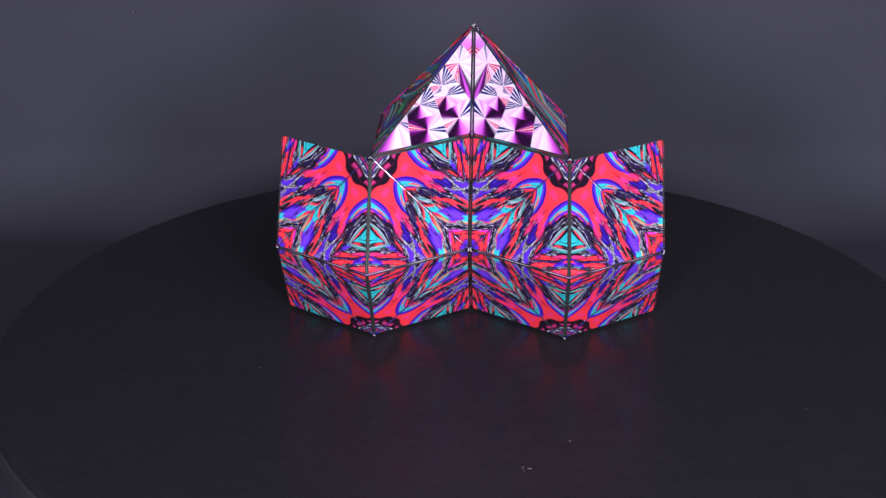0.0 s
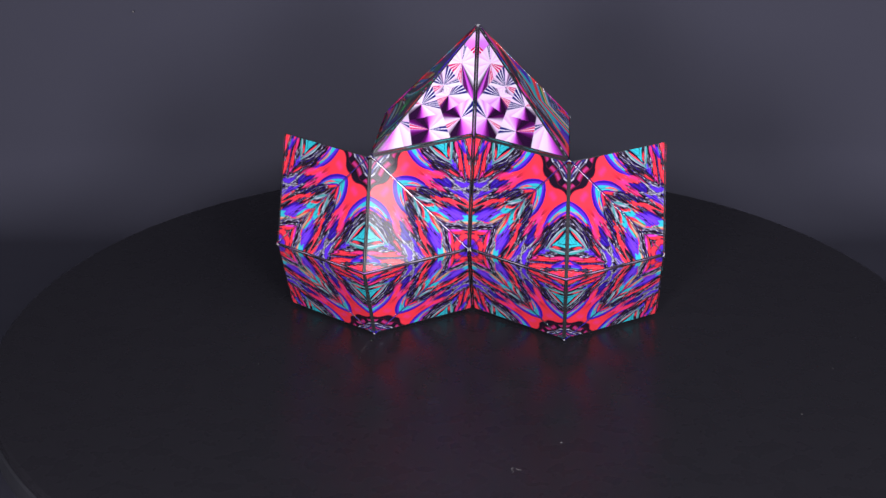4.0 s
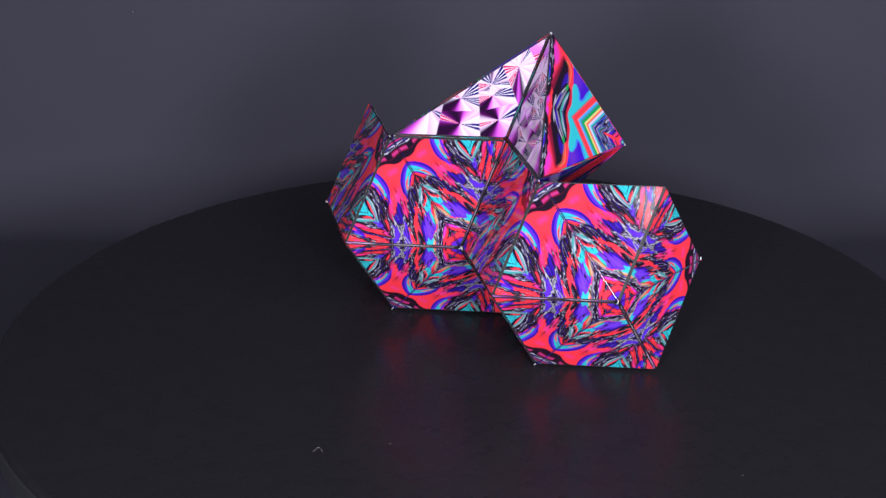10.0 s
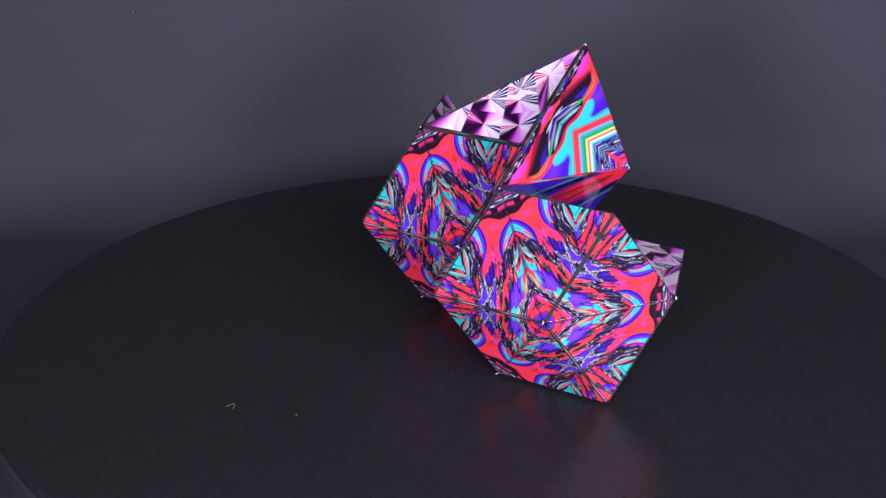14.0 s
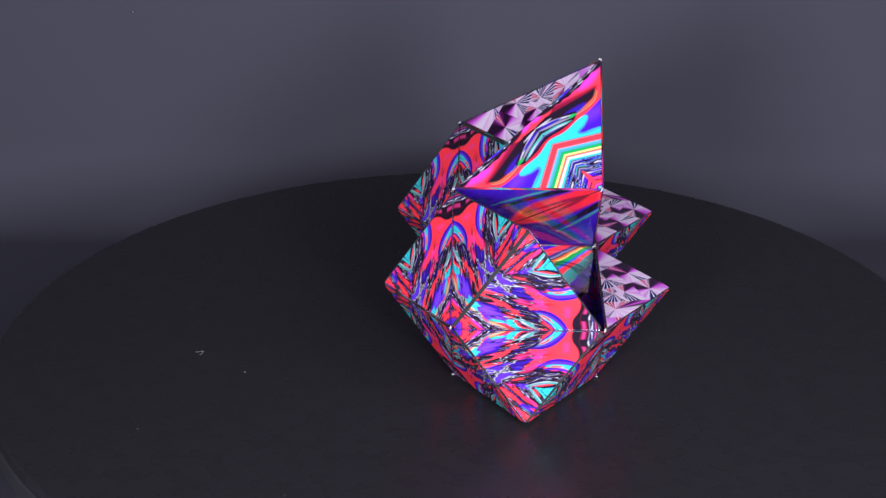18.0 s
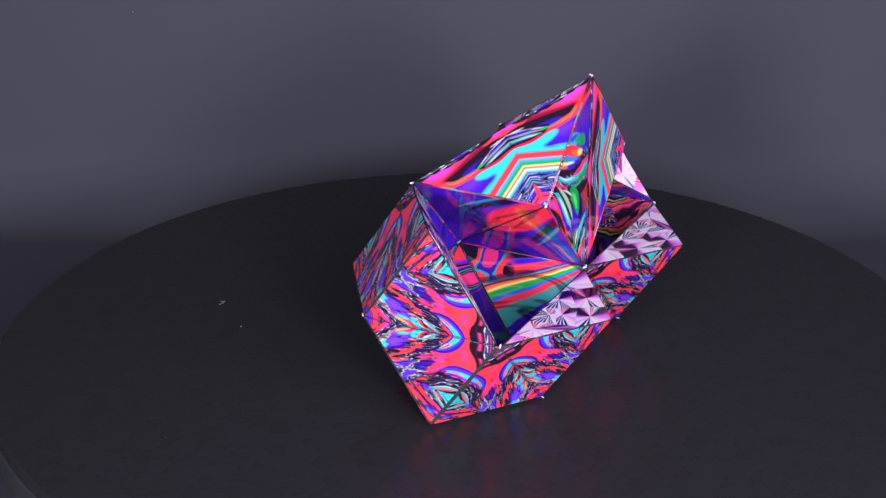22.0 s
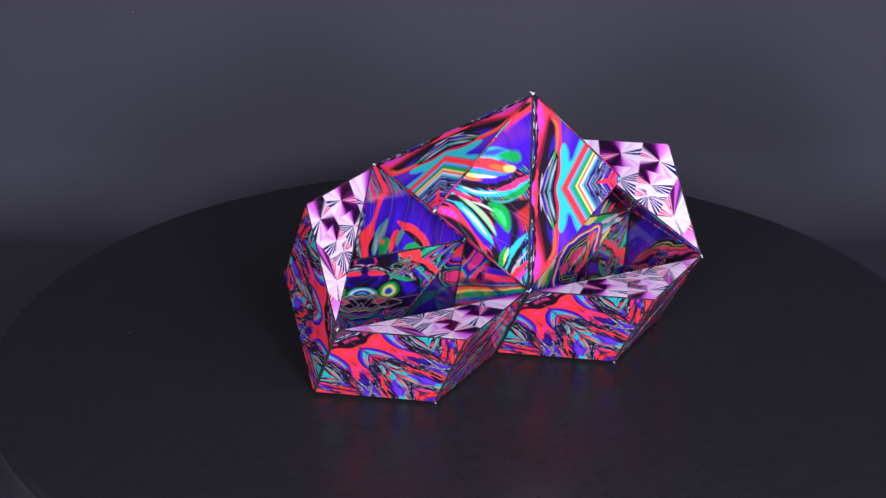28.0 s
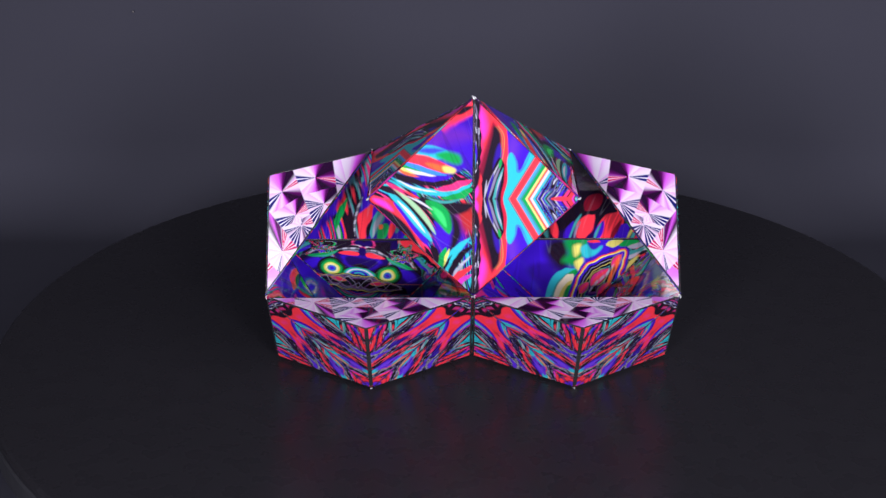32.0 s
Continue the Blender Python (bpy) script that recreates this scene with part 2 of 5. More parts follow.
# ---- red print ----
def curve(pts, closed):
    """A smooth line through points, as short pieces."""
    p = [np.array(q) for q in pts]
    p = [p[-1]] + p + p[:2] if closed else [2 * p[0] - p[1]] + p + [2 * p[-1] - p[-2]]
    out = []
    for a, b2, c, d in zip(p, p[1:], p[2:], p[3:]):
        for k in range(6):
            f = k / 6
            out.append(0.5 * (2 * b2 + (c - a) * f + (2 * a - 5 * b2 + 4 * c - d) * f ** 2 + (3 * b2 - a - 3 * c + d) * f ** 3))
    if not closed:
        out.append(p[-2])
    return np.array(out)


def near(x, y, line, closed=False):
    """Distance to a line, signed by its side (or inside if closed), and how far along it, 0 to 1."""
    best, side, at = np.full(len(x), 9.0), np.zeros(len(x)), np.zeros(len(x))
    inside = np.zeros(len(x), bool)
    n = len(line) if closed else len(line) - 1
    for i in range(n):
        (x0, y0), (x1, y1) = line[i], line[(i + 1) % len(line)]
        dx, dy = x1 - x0, y1 - y0
        a = np.clip(((x - x0) * dx + (y - y0) * dy) / max(dx * dx + dy * dy, 1e-12), 0, 1)
        far = np.hypot(x - x0 - a * dx, y - y0 - a * dy)
        m = far < best
        best[m], at[m] = far[m], (i + a[m]) / n
        side[m] = np.sign((y[m] - y0) * dx - (x[m] - x0) * dy)
        if closed and abs(dy) > 1e-12:
            inside ^= ((y0 > y) != (y1 > y)) & (x < x0 + (y - y0) * dx / dy)
    return np.where(inside, -best, best) if closed else best, side, at


def patch_of(x, y, pts, soft=0.006):
    """A smooth closed patch of ink."""
    return 1 - step(-soft, soft, near(x, y, curve(pts, True), True)[0])


def stroke(x, y, pts, wide, soft=0.007, blunt=0.0):
    """A curved stroke that tapers to both ends; blunt keeps the first end broad."""
    far, side, at = near(x, y, curve(pts, False))
    w = wide * np.sin(math.pi * np.clip(blunt + at * (1 - blunt), 0, 1)) ** 0.7
    return 1 - step(w - soft, w + soft, far)


def strand(c, x, y, pts, wide, seed, pale=1.0):
    """A dark curling strand with pale beaded threads in it."""
    far, side, at = near(x, y, curve(pts, False))
    d = far * side / wide
    length = 4.5 * len(pts)
    wob = d + 0.16 * np.sin(at * length * 2.1 + seed)
    taper = np.sin(math.pi * np.clip(at, 0.02, 0.98)) ** 0.4
    c = over(c, (1 - step(0.92, 1.12, np.abs(wob) / taper)) * (at > 0.005) * (at < 0.995), BLACK)
    c = over(c, band(d + 0.3 * np.sin(at * length + seed), -0.20, 0.20, 0.10) * (np.abs(d) < 0.8) * (0.4 + 0.6 * step(-0.3, 0.3, np.sin(at * length * 1.3 + 2 * seed))) * 0.72, GREY)
    m = band(d - 0.35 * np.sin(at * length * 0.7 + 1 + seed), -0.12, 0.12, 0.08) * (np.abs(d) < 0.9) * step(0.0, 0.5, np.sin(at * length * 1.9 + seed))
    return over(c, m * pale, PALE * 1.25)


def red_design(s, t):
    """The red feathered print. s runs along the short diagonal from the ringed corner (+1) to the blue corner (-1), t to the sharp corner."""
    u = np.abs(t)
    s0, u0 = s, u
    # the drawing is torn into fine pointed streaks; past the kite they run to the sharp corner
    past = step(-0.03, 0.03, u - 0.72 - (s + 0.394) * 0.304)
    side = (1 - s) * 0.816 - u * 0.577

    def torn(x, y, fx, fy, seed):
        w, v = fx * y - fy * x, fx * x + fy * y
        w = w + 0.006 * np.sin(v * 15) + 0.003 * waves(x, y, seed + 5, n=4, freq=24)
        return 0.034 * waves(w, v * 0.07, seed, n=6, freq=66) + 0.055 * (np.abs(((w * 23 + v * 0.5) % 1) * 2 - 1) - 0.5), w, v

    keep = (0.05 + 0.95 * step(-0.30, 0.25, 0.459 * u - 0.888 * s)) * (0.10 + 0.90 * step(0.36, 0.62, np.hypot(s + 1, u))) * step(-0.02, 0.14, u) * (0.15 + 0.85 * step(0.08, 0.34, side))
    (d1, w1, v1), (d2, w2, v2) = torn(s, u, -0.975, 0.22, 21), torn(s, u, -0.70, -0.71, 22)
    across, along = np.where(past > 0.5, w2, w1), np.where(past > 0.5, v2, v1)
    d1, d2 = d1 * keep * (1 - past), d2 * keep * past * 0.5
    s, u = s - 0.975 * d1 - 0.70 * d2, np.abs(u + 0.22 * d1 - 0.71 * d2)
    violet, deep, wine = srgb(86, 42, 204), srgb(50, 22, 150), srgb(120, 22, 50)
    c = np.tile(RED, (len(s), 1))

    def glow(c, ink_color, amount, *pts):
        (x0, y0), (x1, y1), wide = pts[0][0], pts[0][1], pts[1]
        dx, dy = x1 - x0, y1 - y0
        a = np.clip(((s - x0) * dx + (u - y0) * dy) / (dx * dx + dy * dy), 0, 1)
        far = np.hypot(s - x0 - a * dx, u - y0 - a * dy)
        return over(c, (1 - step(-0.2 * wide, 1.5 * wide, far)) * amount, ink_color)

    def fill(c, ink_color, pts, soft=0.006):
        return over(c, patch_of(s, u, pts, soft), ink_color)

    def draw(c, ink_color, wide, pts, soft=0.005):
        return over(c, stroke(s, u, pts, wide, soft), ink_color)

    # soft magenta lights in the red ground
    c = glow(c, MAGENTA, 0.3, ((0.506, 0.215), (0.507, 0.293)), 0.05)
    c = glow(c, MAGENTA, 0.55, ((0.166, 0.376), (-0.043, 0.444)), 0.055)
    c = glow(c, PINK, 0.6, ((0.238, 0.308), (-0.202, 0.485)), 0.05)
    c = glow(c, MAGENTA, 0.5, ((0.494, 0.640), (0.321, 0.606)), 0.05)
    c = glow(c, PINK, 0.9, ((0.072, 0.343), (-0.225, 0.436)), 0.05)
    c = glow(c, MAGENTA, 0.7, ((0.167, 0.523), (-0.067, 0.654)), 0.045)
    c = glow(c, MAGENTA, 0.6, ((0.282, -0.067), (0.184, -0.046)), 0.05)
    c = glow(c, PINK, 0.8, ((-0.295, 0.384), (-0.596, 0.547)), 0.04)
    c = glow(c, PINK, 0.9, ((-0.218, 0.255), (-0.585, 0.432)), 0.04)

    # pointed arch on the short diagonal, its black flames and the red tongues between them
    c = fill(c, violet, ((0.542, -0.097), (0.537, -0.039), (0.481, 0.082), (0.377, 0.195), (0.239, 0.257), (0.117, 0.274), (0.003, 0.261), (0.083, 0.224), (0.185, 0.179), (0.281, 0.114), (0.363, 0.024), (0.429, -0.082)))
    c = draw(c, deep, 0.022, ((0.533, -0.032), (0.460, 0.089), (0.338, 0.202), (0.194, 0.261), (0.020, 0.261)))
    c = fill(c, CYAN, ((0.478, -0.059), (0.477, -0.024), (0.408, 0.072), (0.301, 0.158), (0.181, 0.220), (0.083, 0.241), (0.178, 0.176), (0.267, 0.107), (0.346, 0.024), (0.384, -0.079)))
    c = draw(c, TEAL, 0.010, ((0.421, -0.034), (0.327, 0.093), (0.164, 0.203)))
    c = draw(c, deep, 0.012, ((0.369, -0.068), (0.317, 0.045), (0.221, 0.128), (0.059, 0.220)))
    c = draw(c, RED, 0.012, ((0.327, 0.093), (0.241, 0.172), (0.128, 0.220)))
    c = draw(c, BLACK, 0.060, ((0.186, 0.145), (0.045, 0.214), (-0.060, 0.282), (-0.137, 0.330)), 0.016)
    c = draw(c, BLACK, 0.050, ((-0.032, 0.261), (-0.172, 0.330), (-0.290, 0.391), (-0.373, 0.451)), 0.016)
    c = strand(c, s, u, ((0.165, 0.152), (0.003, 0.227), (-0.123, 0.319), (-0.290, 0.424), (-0.504, 0.505), (-0.689, 0.566)), 0.036, 1)
    c = draw(c, BLACK, 0.070, ((0.042, 0.057), (-0.086, 0.184), (-0.239, 0.279), (-0.419, 0.344)), 0.016)
    c = draw(c, BLACK, 0.055, ((0.202, 0.098), (0.026, 0.175), (-0.170, 0.262), (-0.348, 0.315)), 0.016)
    c = draw(c, RED, 0.020, ((-0.078, 0.153), (-0.191, 0.269), (-0.420, 0.378)))
    c = draw(c, BLACK, 0.050, ((-0.453, 0.344), (-0.557, 0.411), (-0.660, 0.479), (-0.750, 0.536)), 0.014)
    c = draw(c, BLUE, 0.018, ((0.031, 0.241), (-0.088, 0.302), (-0.200, 0.350)))

    for pts, wide in ((((0.128, 0.203), (-0.027, 0.270), (-0.182, 0.337), (-0.322, 0.431)), 0.034), (((-0.147, 0.173), (-0.284, 0.240), (-0.427, 0.327)), 0.026), (((0.019, 0.458), (-0.106, 0.498), (-0.258, 0.525), (-0.382, 0.566)), 0.044), (((0.104, 0.363), (-0.021, 0.404), (-0.126, 0.438)), 0.020), (((0.543, 0.647), (0.418, 0.620), (0.265, 0.613)), 0.022),
                      (((-0.524, 0.445), (-0.640, 0.505), (-0.791, 0.566)), 0.020), (((0.315, 0.556), (0.170, 0.644), (-0.003, 0.711)), 0.036), (((0.499, 0.573), (0.310, 0.646), (0.129, 0.699)), 0.022), (((0.026, 0.766), (-0.155, 0.819), (-0.342, 0.857)), 0.030), (((0.301, -0.006), (0.195, 0.063), (0.054, 0.132)), 0.020)):
        c = draw(c, BLACK, wide, pts, 0.012)
    c = fill(c, deep, ((0.075, 0.417), (-0.016, 0.491), (-0.155, 0.525), (-0.251, 0.512), (-0.167, 0.451), (-0.049, 0.424)))
    c = draw(c, violet, 0.016, ((0.019, 0.441), (-0.078, 0.478), (-0.209, 0.498)))
    # the tree: grey outlines, cyan wings, red and ochre angles
    c = draw(c, BLACK, 0.050, ((0.344, -0.054), (0.239, -0.019), (0.112, 0.040), (0.006, 0.125), (-0.155, 0.218)), 0.012)
    c = strand(c, s, u, ((0.295, -0.044), (0.154, 0.009), (0.020, 0.098), (-0.120, 0.184), (-0.197, 0.215)), 0.030, 2)
    c = draw(c, TEAL, 0.040, ((0.170, -0.053), (0.064, 0.016), (-0.035, 0.088), (-0.175, 0.157)))
    c = draw(c, PALE, 0.014, ((0.176, -0.032), (0.035, 0.037), (-0.091, 0.112), (-0.171, 0.150)))
    c = draw(c, GREY, 0.012, ((0.232, -0.040), (0.113, -0.012), (-0.007, 0.051), (-0.146, 0.119)))
    c = draw(c, BLACK, 0.014, ((0.078, -0.011), (-0.027, 0.041), (-0.126, 0.113), (-0.203, 0.177)))
    c = draw(c, RED, 0.016, ((0.120, -0.025), (0.033, 0.010), (-0.048, 0.030)))
    c = fill(c, violet, ((-0.214, 0.052), (-0.271, 0.127), (-0.328, 0.236), (-0.467, 0.320), (-0.638, 0.388), (-0.700, 0.392), (-0.637, 0.270), (-0.553, 0.159), (-0.435, 0.080), (-0.324, 0.032)))
    c = glow(c, srgb(118, 66, 222), 0.8, ((-0.395, 0.168), (-0.548, 0.280)), 0.07)
    c = draw(c, deep, 0.022, ((-0.285, 0.171), (-0.391, 0.290), (-0.549, 0.364), (-0.686, 0.398)))
    c = fill(c, CYAN, ((0.037, -0.031), (0.015, 0.010), (-0.079, 0.024), (-0.167, 0.092), (-0.251, 0.188), (-0.281, 0.113), (-0.228, 0.045), (-0.220, -0.002), (-0.167, -0.037), (-0.101, -0.065)))
    c = draw(c, RED, 0.026, ((-0.126, -0.051), (-0.206, 0.004), (-0.325, 0.066), (-0.490, 0.121)))
    c = draw(c, TEAL * 0.8, 0.010, ((-0.157, -0.057), (-0.254, -0.002), (-0.380, 0.056), (-0.456, 0.087)))
    c = draw(c, srgb(190, 150, 120), 0.030, ((-0.208, -0.057), (-0.289, -0.002), (-0.386, 0.053), (-0.497, 0.101)))
    c = draw(c, GREY, 0.018, ((-0.264, -0.050), (-0.344, 0.005), (-0.455, 0.070)))
    c = draw(c, GREEN, 0.008, ((-0.353, 0.087), (-0.442, 0.111), (-0.518, 0.142)))
    c = draw(c, CYAN, 0.018, ((-0.270, 0.093), (-0.367, 0.114), (-0.463, 0.135)))

    # the frame of the blue corner
    c = fill(c, srgb(214, 44, 96), ((-0.316, -0.049), (-0.406, 0.026), (-0.559, 0.139), (-0.767, 0.325), (-0.904, 0.442), (-0.996, 0.228), (-1.027, 0.010), (-0.837, 0.002)))
    c = fill(c, CYAN, ((-0.580, 0.162), (-0.643, 0.267), (-0.638, 0.355), (-0.707, 0.422), (-0.850, 0.486), (-0.781, 0.385), (-0.698, 0.274)))
    c = draw(c, srgb(190, 160, 130), 0.022, ((-0.580, 0.146), (-0.705, 0.271), (-0.808, 0.372), (-0.924, 0.466)))
    c = draw(c, RED, 0.020, ((-0.676, 0.200), (-0.780, 0.318), (-0.876, 0.405), (-0.958, 0.466)))
    c = fill(c, BLACK, ((-0.322, -0.070), (-0.357, -0.018), (-0.476, 0.077), (-0.608, 0.183), (-0.766, 0.291), (-0.924, 0.399), (-0.943, 0.339), (-0.813, 0.217), (-0.675, 0.116), (-0.557, 0.020), (-0.467, -0.055)))
    c = strand(c, s, u, ((-0.364, -0.056), (-0.503, 0.047), (-0.655, 0.176), (-0.800, 0.274), (-0.944, 0.372)), 0.034, 3)
    c = strand(c, s, u, ((-0.460, -0.052), (-0.564, 0.034), (-0.696, 0.139), (-0.833, 0.241), (-0.956, 0.315)), 0.026, 5)
    c = draw(c, GREY, 0.010, ((-0.350, -0.066), (-0.462, 0.050), (-0.663, 0.207), (-0.835, 0.325)))
    c = draw(c, MAGENTA, 0.014, ((-0.645, -0.040), (-0.749, 0.028), (-0.859, 0.110)))
    c = strand(c, s, u, ((-0.604, -0.054), (-0.707, 0.015), (-0.838, 0.103), (-0.954, 0.164)), 0.024, 11)
    c = draw(c, RED, 0.034, ((-0.528, -0.068), (-0.646, 0.028), (-0.791, 0.143), (-0.962, 0.245)))
    c = draw(c, MAGENTA, 0.016, ((-0.542, -0.041), (-0.647, 0.062), (-0.744, 0.150)))
    c = draw(c, BLACK, 0.010, ((-0.590, -0.064), (-0.722, 0.042), (-0.907, 0.171)))
    r = np.hypot((s + 1) * 1.0, u * 1.12) + 0.02 * np.cos(5 * np.arctan2(u, s + 1)) + 0.010 * waves(s0, u0, 61, freq=24)
    c = over(c, band(r, 0.155, 0.235, 0.012), RED)
    c = over(c, band(r, 0.23, 0.26, 0.010) * step(-0.2, 0.2, waves(s0, u0, 62, freq=22)), BLACK)
    c = over(c, band(r, 0.142, 0.165, 0.010), wine)
    c = over(c, 1 - step(0.13, 0.15, r), violet)
    c = over(c, (1 - step(0.02, 0.20, r)) * 0.6, deep)

    # arch on the outer side
    c = fill(c, violet, ((0.719, 0.484), (0.600, 0.460), (0.482, 0.437), (0.349, 0.440), (0.216, 0.478), (0.121, 0.542), (0.239, 0.532), (0.364, 0.525), (0.493, 0.545), (0.638, 0.600)))
    c = draw(c, deep, 0.018, ((0.694, 0.498), (0.545, 0.450), (0.360, 0.437), (0.177, 0.501)))
    c = fill(c, CYAN, ((0.675, 0.549), (0.546, 0.511), (0.431, 0.498), (0.306, 0.505), (0.187, 0.532), (0.305, 0.539), (0.423, 0.545), (0.538, 0.576), (0.638, 0.617)))
    c = draw(c, violet, 0.018, ((0.648, 0.647), (0.520, 0.593), (0.377, 0.566), (0.210, 0.569)))
    c = draw(c, RED, 0.009, ((0.497, 0.538), (0.399, 0.525), (0.312, 0.525)))

    # cyan kite on the outer side, in nested dark angles
    c = draw(c, BLACK, 0.052, ((0.253, 0.539), (0.161, 0.579), (0.036, 0.620), (-0.089, 0.660)), 0.014)
    c = draw(c, BLACK, 0.075, ((0.548, 0.701), (0.367, 0.681), (0.145, 0.674), (-0.057, 0.761)), 0.016)
    c = fill(c, BLACK, ((0.568, 0.728), (0.201, 1.244), (0.097, 1.117), (-0.021, 0.982), (-0.168, 0.807), (-0.112, 0.767), (0.013, 0.727), (0.194, 0.680)))
    c = strand(c, s, u, ((0.523, 0.715), (0.374, 0.701), (0.193, 0.714), (0.005, 0.774)), 0.034, 4)
    c = strand(c, s, u, ((0.202, 1.194), (0.098, 1.083), (0.004, 0.969), (-0.110, 0.828)), 0.034, 6)
    c = draw(c, violet, 0.030, ((0.051, 0.848), (-0.028, 0.835), (-0.164, 0.801)))
    c = draw(c, TEAL, 0.026, ((0.465, 0.789), (0.302, 0.768), (0.170, 0.788), (-0.003, 0.821)))
    c = draw(c, PALE, 0.006, ((0.473, 0.776), (0.310, 0.755), (0.143, 0.775), (0.000, 0.815)))
    c = draw(c, TEAL, 0.026, ((0.231, 1.124), (0.161, 1.030), (0.094, 0.929), (0.000, 0.815)))
    c = draw(c, PALE, 0.007, ((0.238, 1.111), (0.158, 1.003), (0.078, 0.895), (0.018, 0.815)))
    c = draw(c, BLACK, 0.009, ((0.253, 1.084), (0.179, 0.997), (0.109, 0.902)))
    c = fill(c, CYAN, ((0.453, 0.843), (0.284, 1.091), (0.221, 0.983), (0.147, 0.896), (0.107, 0.842), (0.203, 0.856), (0.311, 0.849)))
    c = draw(c, RED, 0.015, ((0.357, 0.795), (0.229, 0.809), (0.079, 0.828)))
    c = draw(c, GREY, 0.012, ((0.274, 0.789), (0.163, 0.802), (0.066, 0.822)))
    c = fill(c, RED, ((0.084, 0.626), (0.028, 0.667), (-0.063, 0.724), (-0.161, 0.794), (-0.118, 0.875), (-0.028, 0.995), (-0.073, 1.015), (-0.201, 0.901), (-0.331, 0.760), (-0.221, 0.713), (-0.075, 0.667)))
    c = glow(c, MAGENTA, 0.8, ((-0.195, 0.794), (-0.291, 0.780)), 0.05)
    c = fill(c, PINK, ((0.132, 1.083), (0.138, 1.137), (0.029, 1.083), (-0.058, 0.989), (0.007, 0.996)), 0.014)

    # the lattice at the foot, two blue eyes and crossing threads
    c = fill(c, BLACK, ((0.104, 0.650), (0.008, 0.600), (-0.069, 0.586), (0.027, 0.504), (0.091, 0.429), (-0.010, 0.435), (-0.155, 0.454), (-0.136, 0.392), (-0.082, 0.297), (-0.299, 0.377), (-0.658, 0.543), (-0.452, 0.876), (-0.122, 0.716)), 0.014)
    c = glow(c, PINK, 0.9, ((0.060, 0.567), (-0.030, 0.593)), 0.045)
    c = glow(c, PINK, 0.9, ((-0.029, 0.366), (-0.128, 0.406)), 0.045)
    c = fill(c, deep, ((0.064, 0.443), (-0.110, 0.475), (-0.209, 0.515), (-0.159, 0.612), (-0.066, 0.558)))
    c = fill(c, violet, ((-0.158, 0.646), (-0.270, 0.631), (-0.400, 0.677), (-0.482, 0.768), (-0.419, 0.807), (-0.250, 0.734)))
    c = fill(c, violet, ((-0.251, 0.501), (-0.355, 0.499), (-0.489, 0.538), (-0.577, 0.633), (-0.511, 0.662), (-0.357, 0.595)))
    c = fill(c, BLACK, ((-0.152, 0.626), (-0.243, 0.583), (-0.217, 0.501), (-0.306, 0.562), (-0.374, 0.629), (-0.270, 0.631)))
    for pts in (((-0.190, 0.618), (-0.297, 0.627), (-0.391, 0.629), (-0.573, 0.640)), ((-0.234, 0.501), (-0.316, 0.575), (-0.380, 0.650), (-0.481, 0.786)), ((-0.075, 0.606), (-0.169, 0.625), (-0.246, 0.611), (-0.250, 0.569)), ((-0.159, 0.447), (-0.230, 0.508), (-0.267, 0.569), (-0.243, 0.583)),
                ((-0.474, 0.834), (-0.420, 0.738), (-0.411, 0.656), (-0.478, 0.593), (-0.616, 0.591)), ((-0.133, 0.695), (-0.237, 0.693), (-0.319, 0.768)), ((-0.281, 0.411), (-0.342, 0.493), (-0.469, 0.511))):
        c = over(c, stroke(s, u, pts, 0.020) * 0.8, BLACK)
        c = over(c, stroke(s, u, pts, 0.009) * 0.9, PALE * 1.1)
    c = strand(c, s, u, ((0.128, 0.630), (-0.011, 0.662), (-0.164, 0.701), (-0.315, 0.775), (-0.505, 0.840)), 0.026, 7)
    c = strand(c, s, u, ((0.071, 0.292), (-0.109, 0.345), (-0.281, 0.411), (-0.434, 0.512), (-0.667, 0.591)), 0.026, 8)
    c = draw(c, RED, 0.024, ((-0.237, 0.330), (-0.450, 0.416), (-0.688, 0.549)))
    c = draw(c, BLACK, 0.050, ((-0.468, 0.382), (-0.608, 0.441), (-0.781, 0.534)), 0.014)

    # towards the sharp corner
    c = strand(c, s, u, ((-0.474, 0.834), (-0.305, 0.961), (-0.156, 1.082), (-0.006, 1.203), (0.115, 1.304)), 0.030, 9)
    c = draw(c, violet, 0.032, ((-0.086, 1.083), (0.007, 1.162), (0.100, 1.241), (0.172, 1.312)))
    c = draw(c, TEAL, 0.010, ((-0.057, 1.140), (0.036, 1.218), (0.129, 1.297)))
    c = draw(c, BLACK, 0.030, ((-0.325, 1.006), (-0.431, 0.883), (-0.544, 0.764)), 0.014)
    c = draw(c, BLACK, 0.040, ((-0.230, 0.873), (-0.109, 0.972), (-0.010, 1.064), (0.097, 1.136)), 0.012)
    c = draw(c, BLACK, 0.026, ((-0.352, 1.036), (-0.238, 1.157), (-0.166, 1.262)), 0.012)
    c = draw(c, BLACK, 0.030, ((-0.116, 0.968), (-0.211, 0.888), (-0.305, 0.807)), 0.012)
    c = draw(c, deep, 0.020, ((0.161, 1.157), (0.052, 1.136), (-0.078, 1.089)), 0.010)
    c = draw(c, BLACK, 0.024, ((-0.043, 0.734), (-0.133, 0.774), (-0.229, 0.794)), 0.010)
    c = glow(c, MAGENTA, 0.6, ((-0.082, 1.257), (-0.190, 1.151)), 0.035)

    # threads of grey, red and violet in the dark parts, thin dark lines in the bright ones
    dark = 1 - step(0.03, 0.08, c.max(axis=1))
    busy = step(-0.25, 0.1, 0.459 * u0 - 0.888 * s0) * step(0.30, 0.42, np.hypot(s0 + 1, u0))
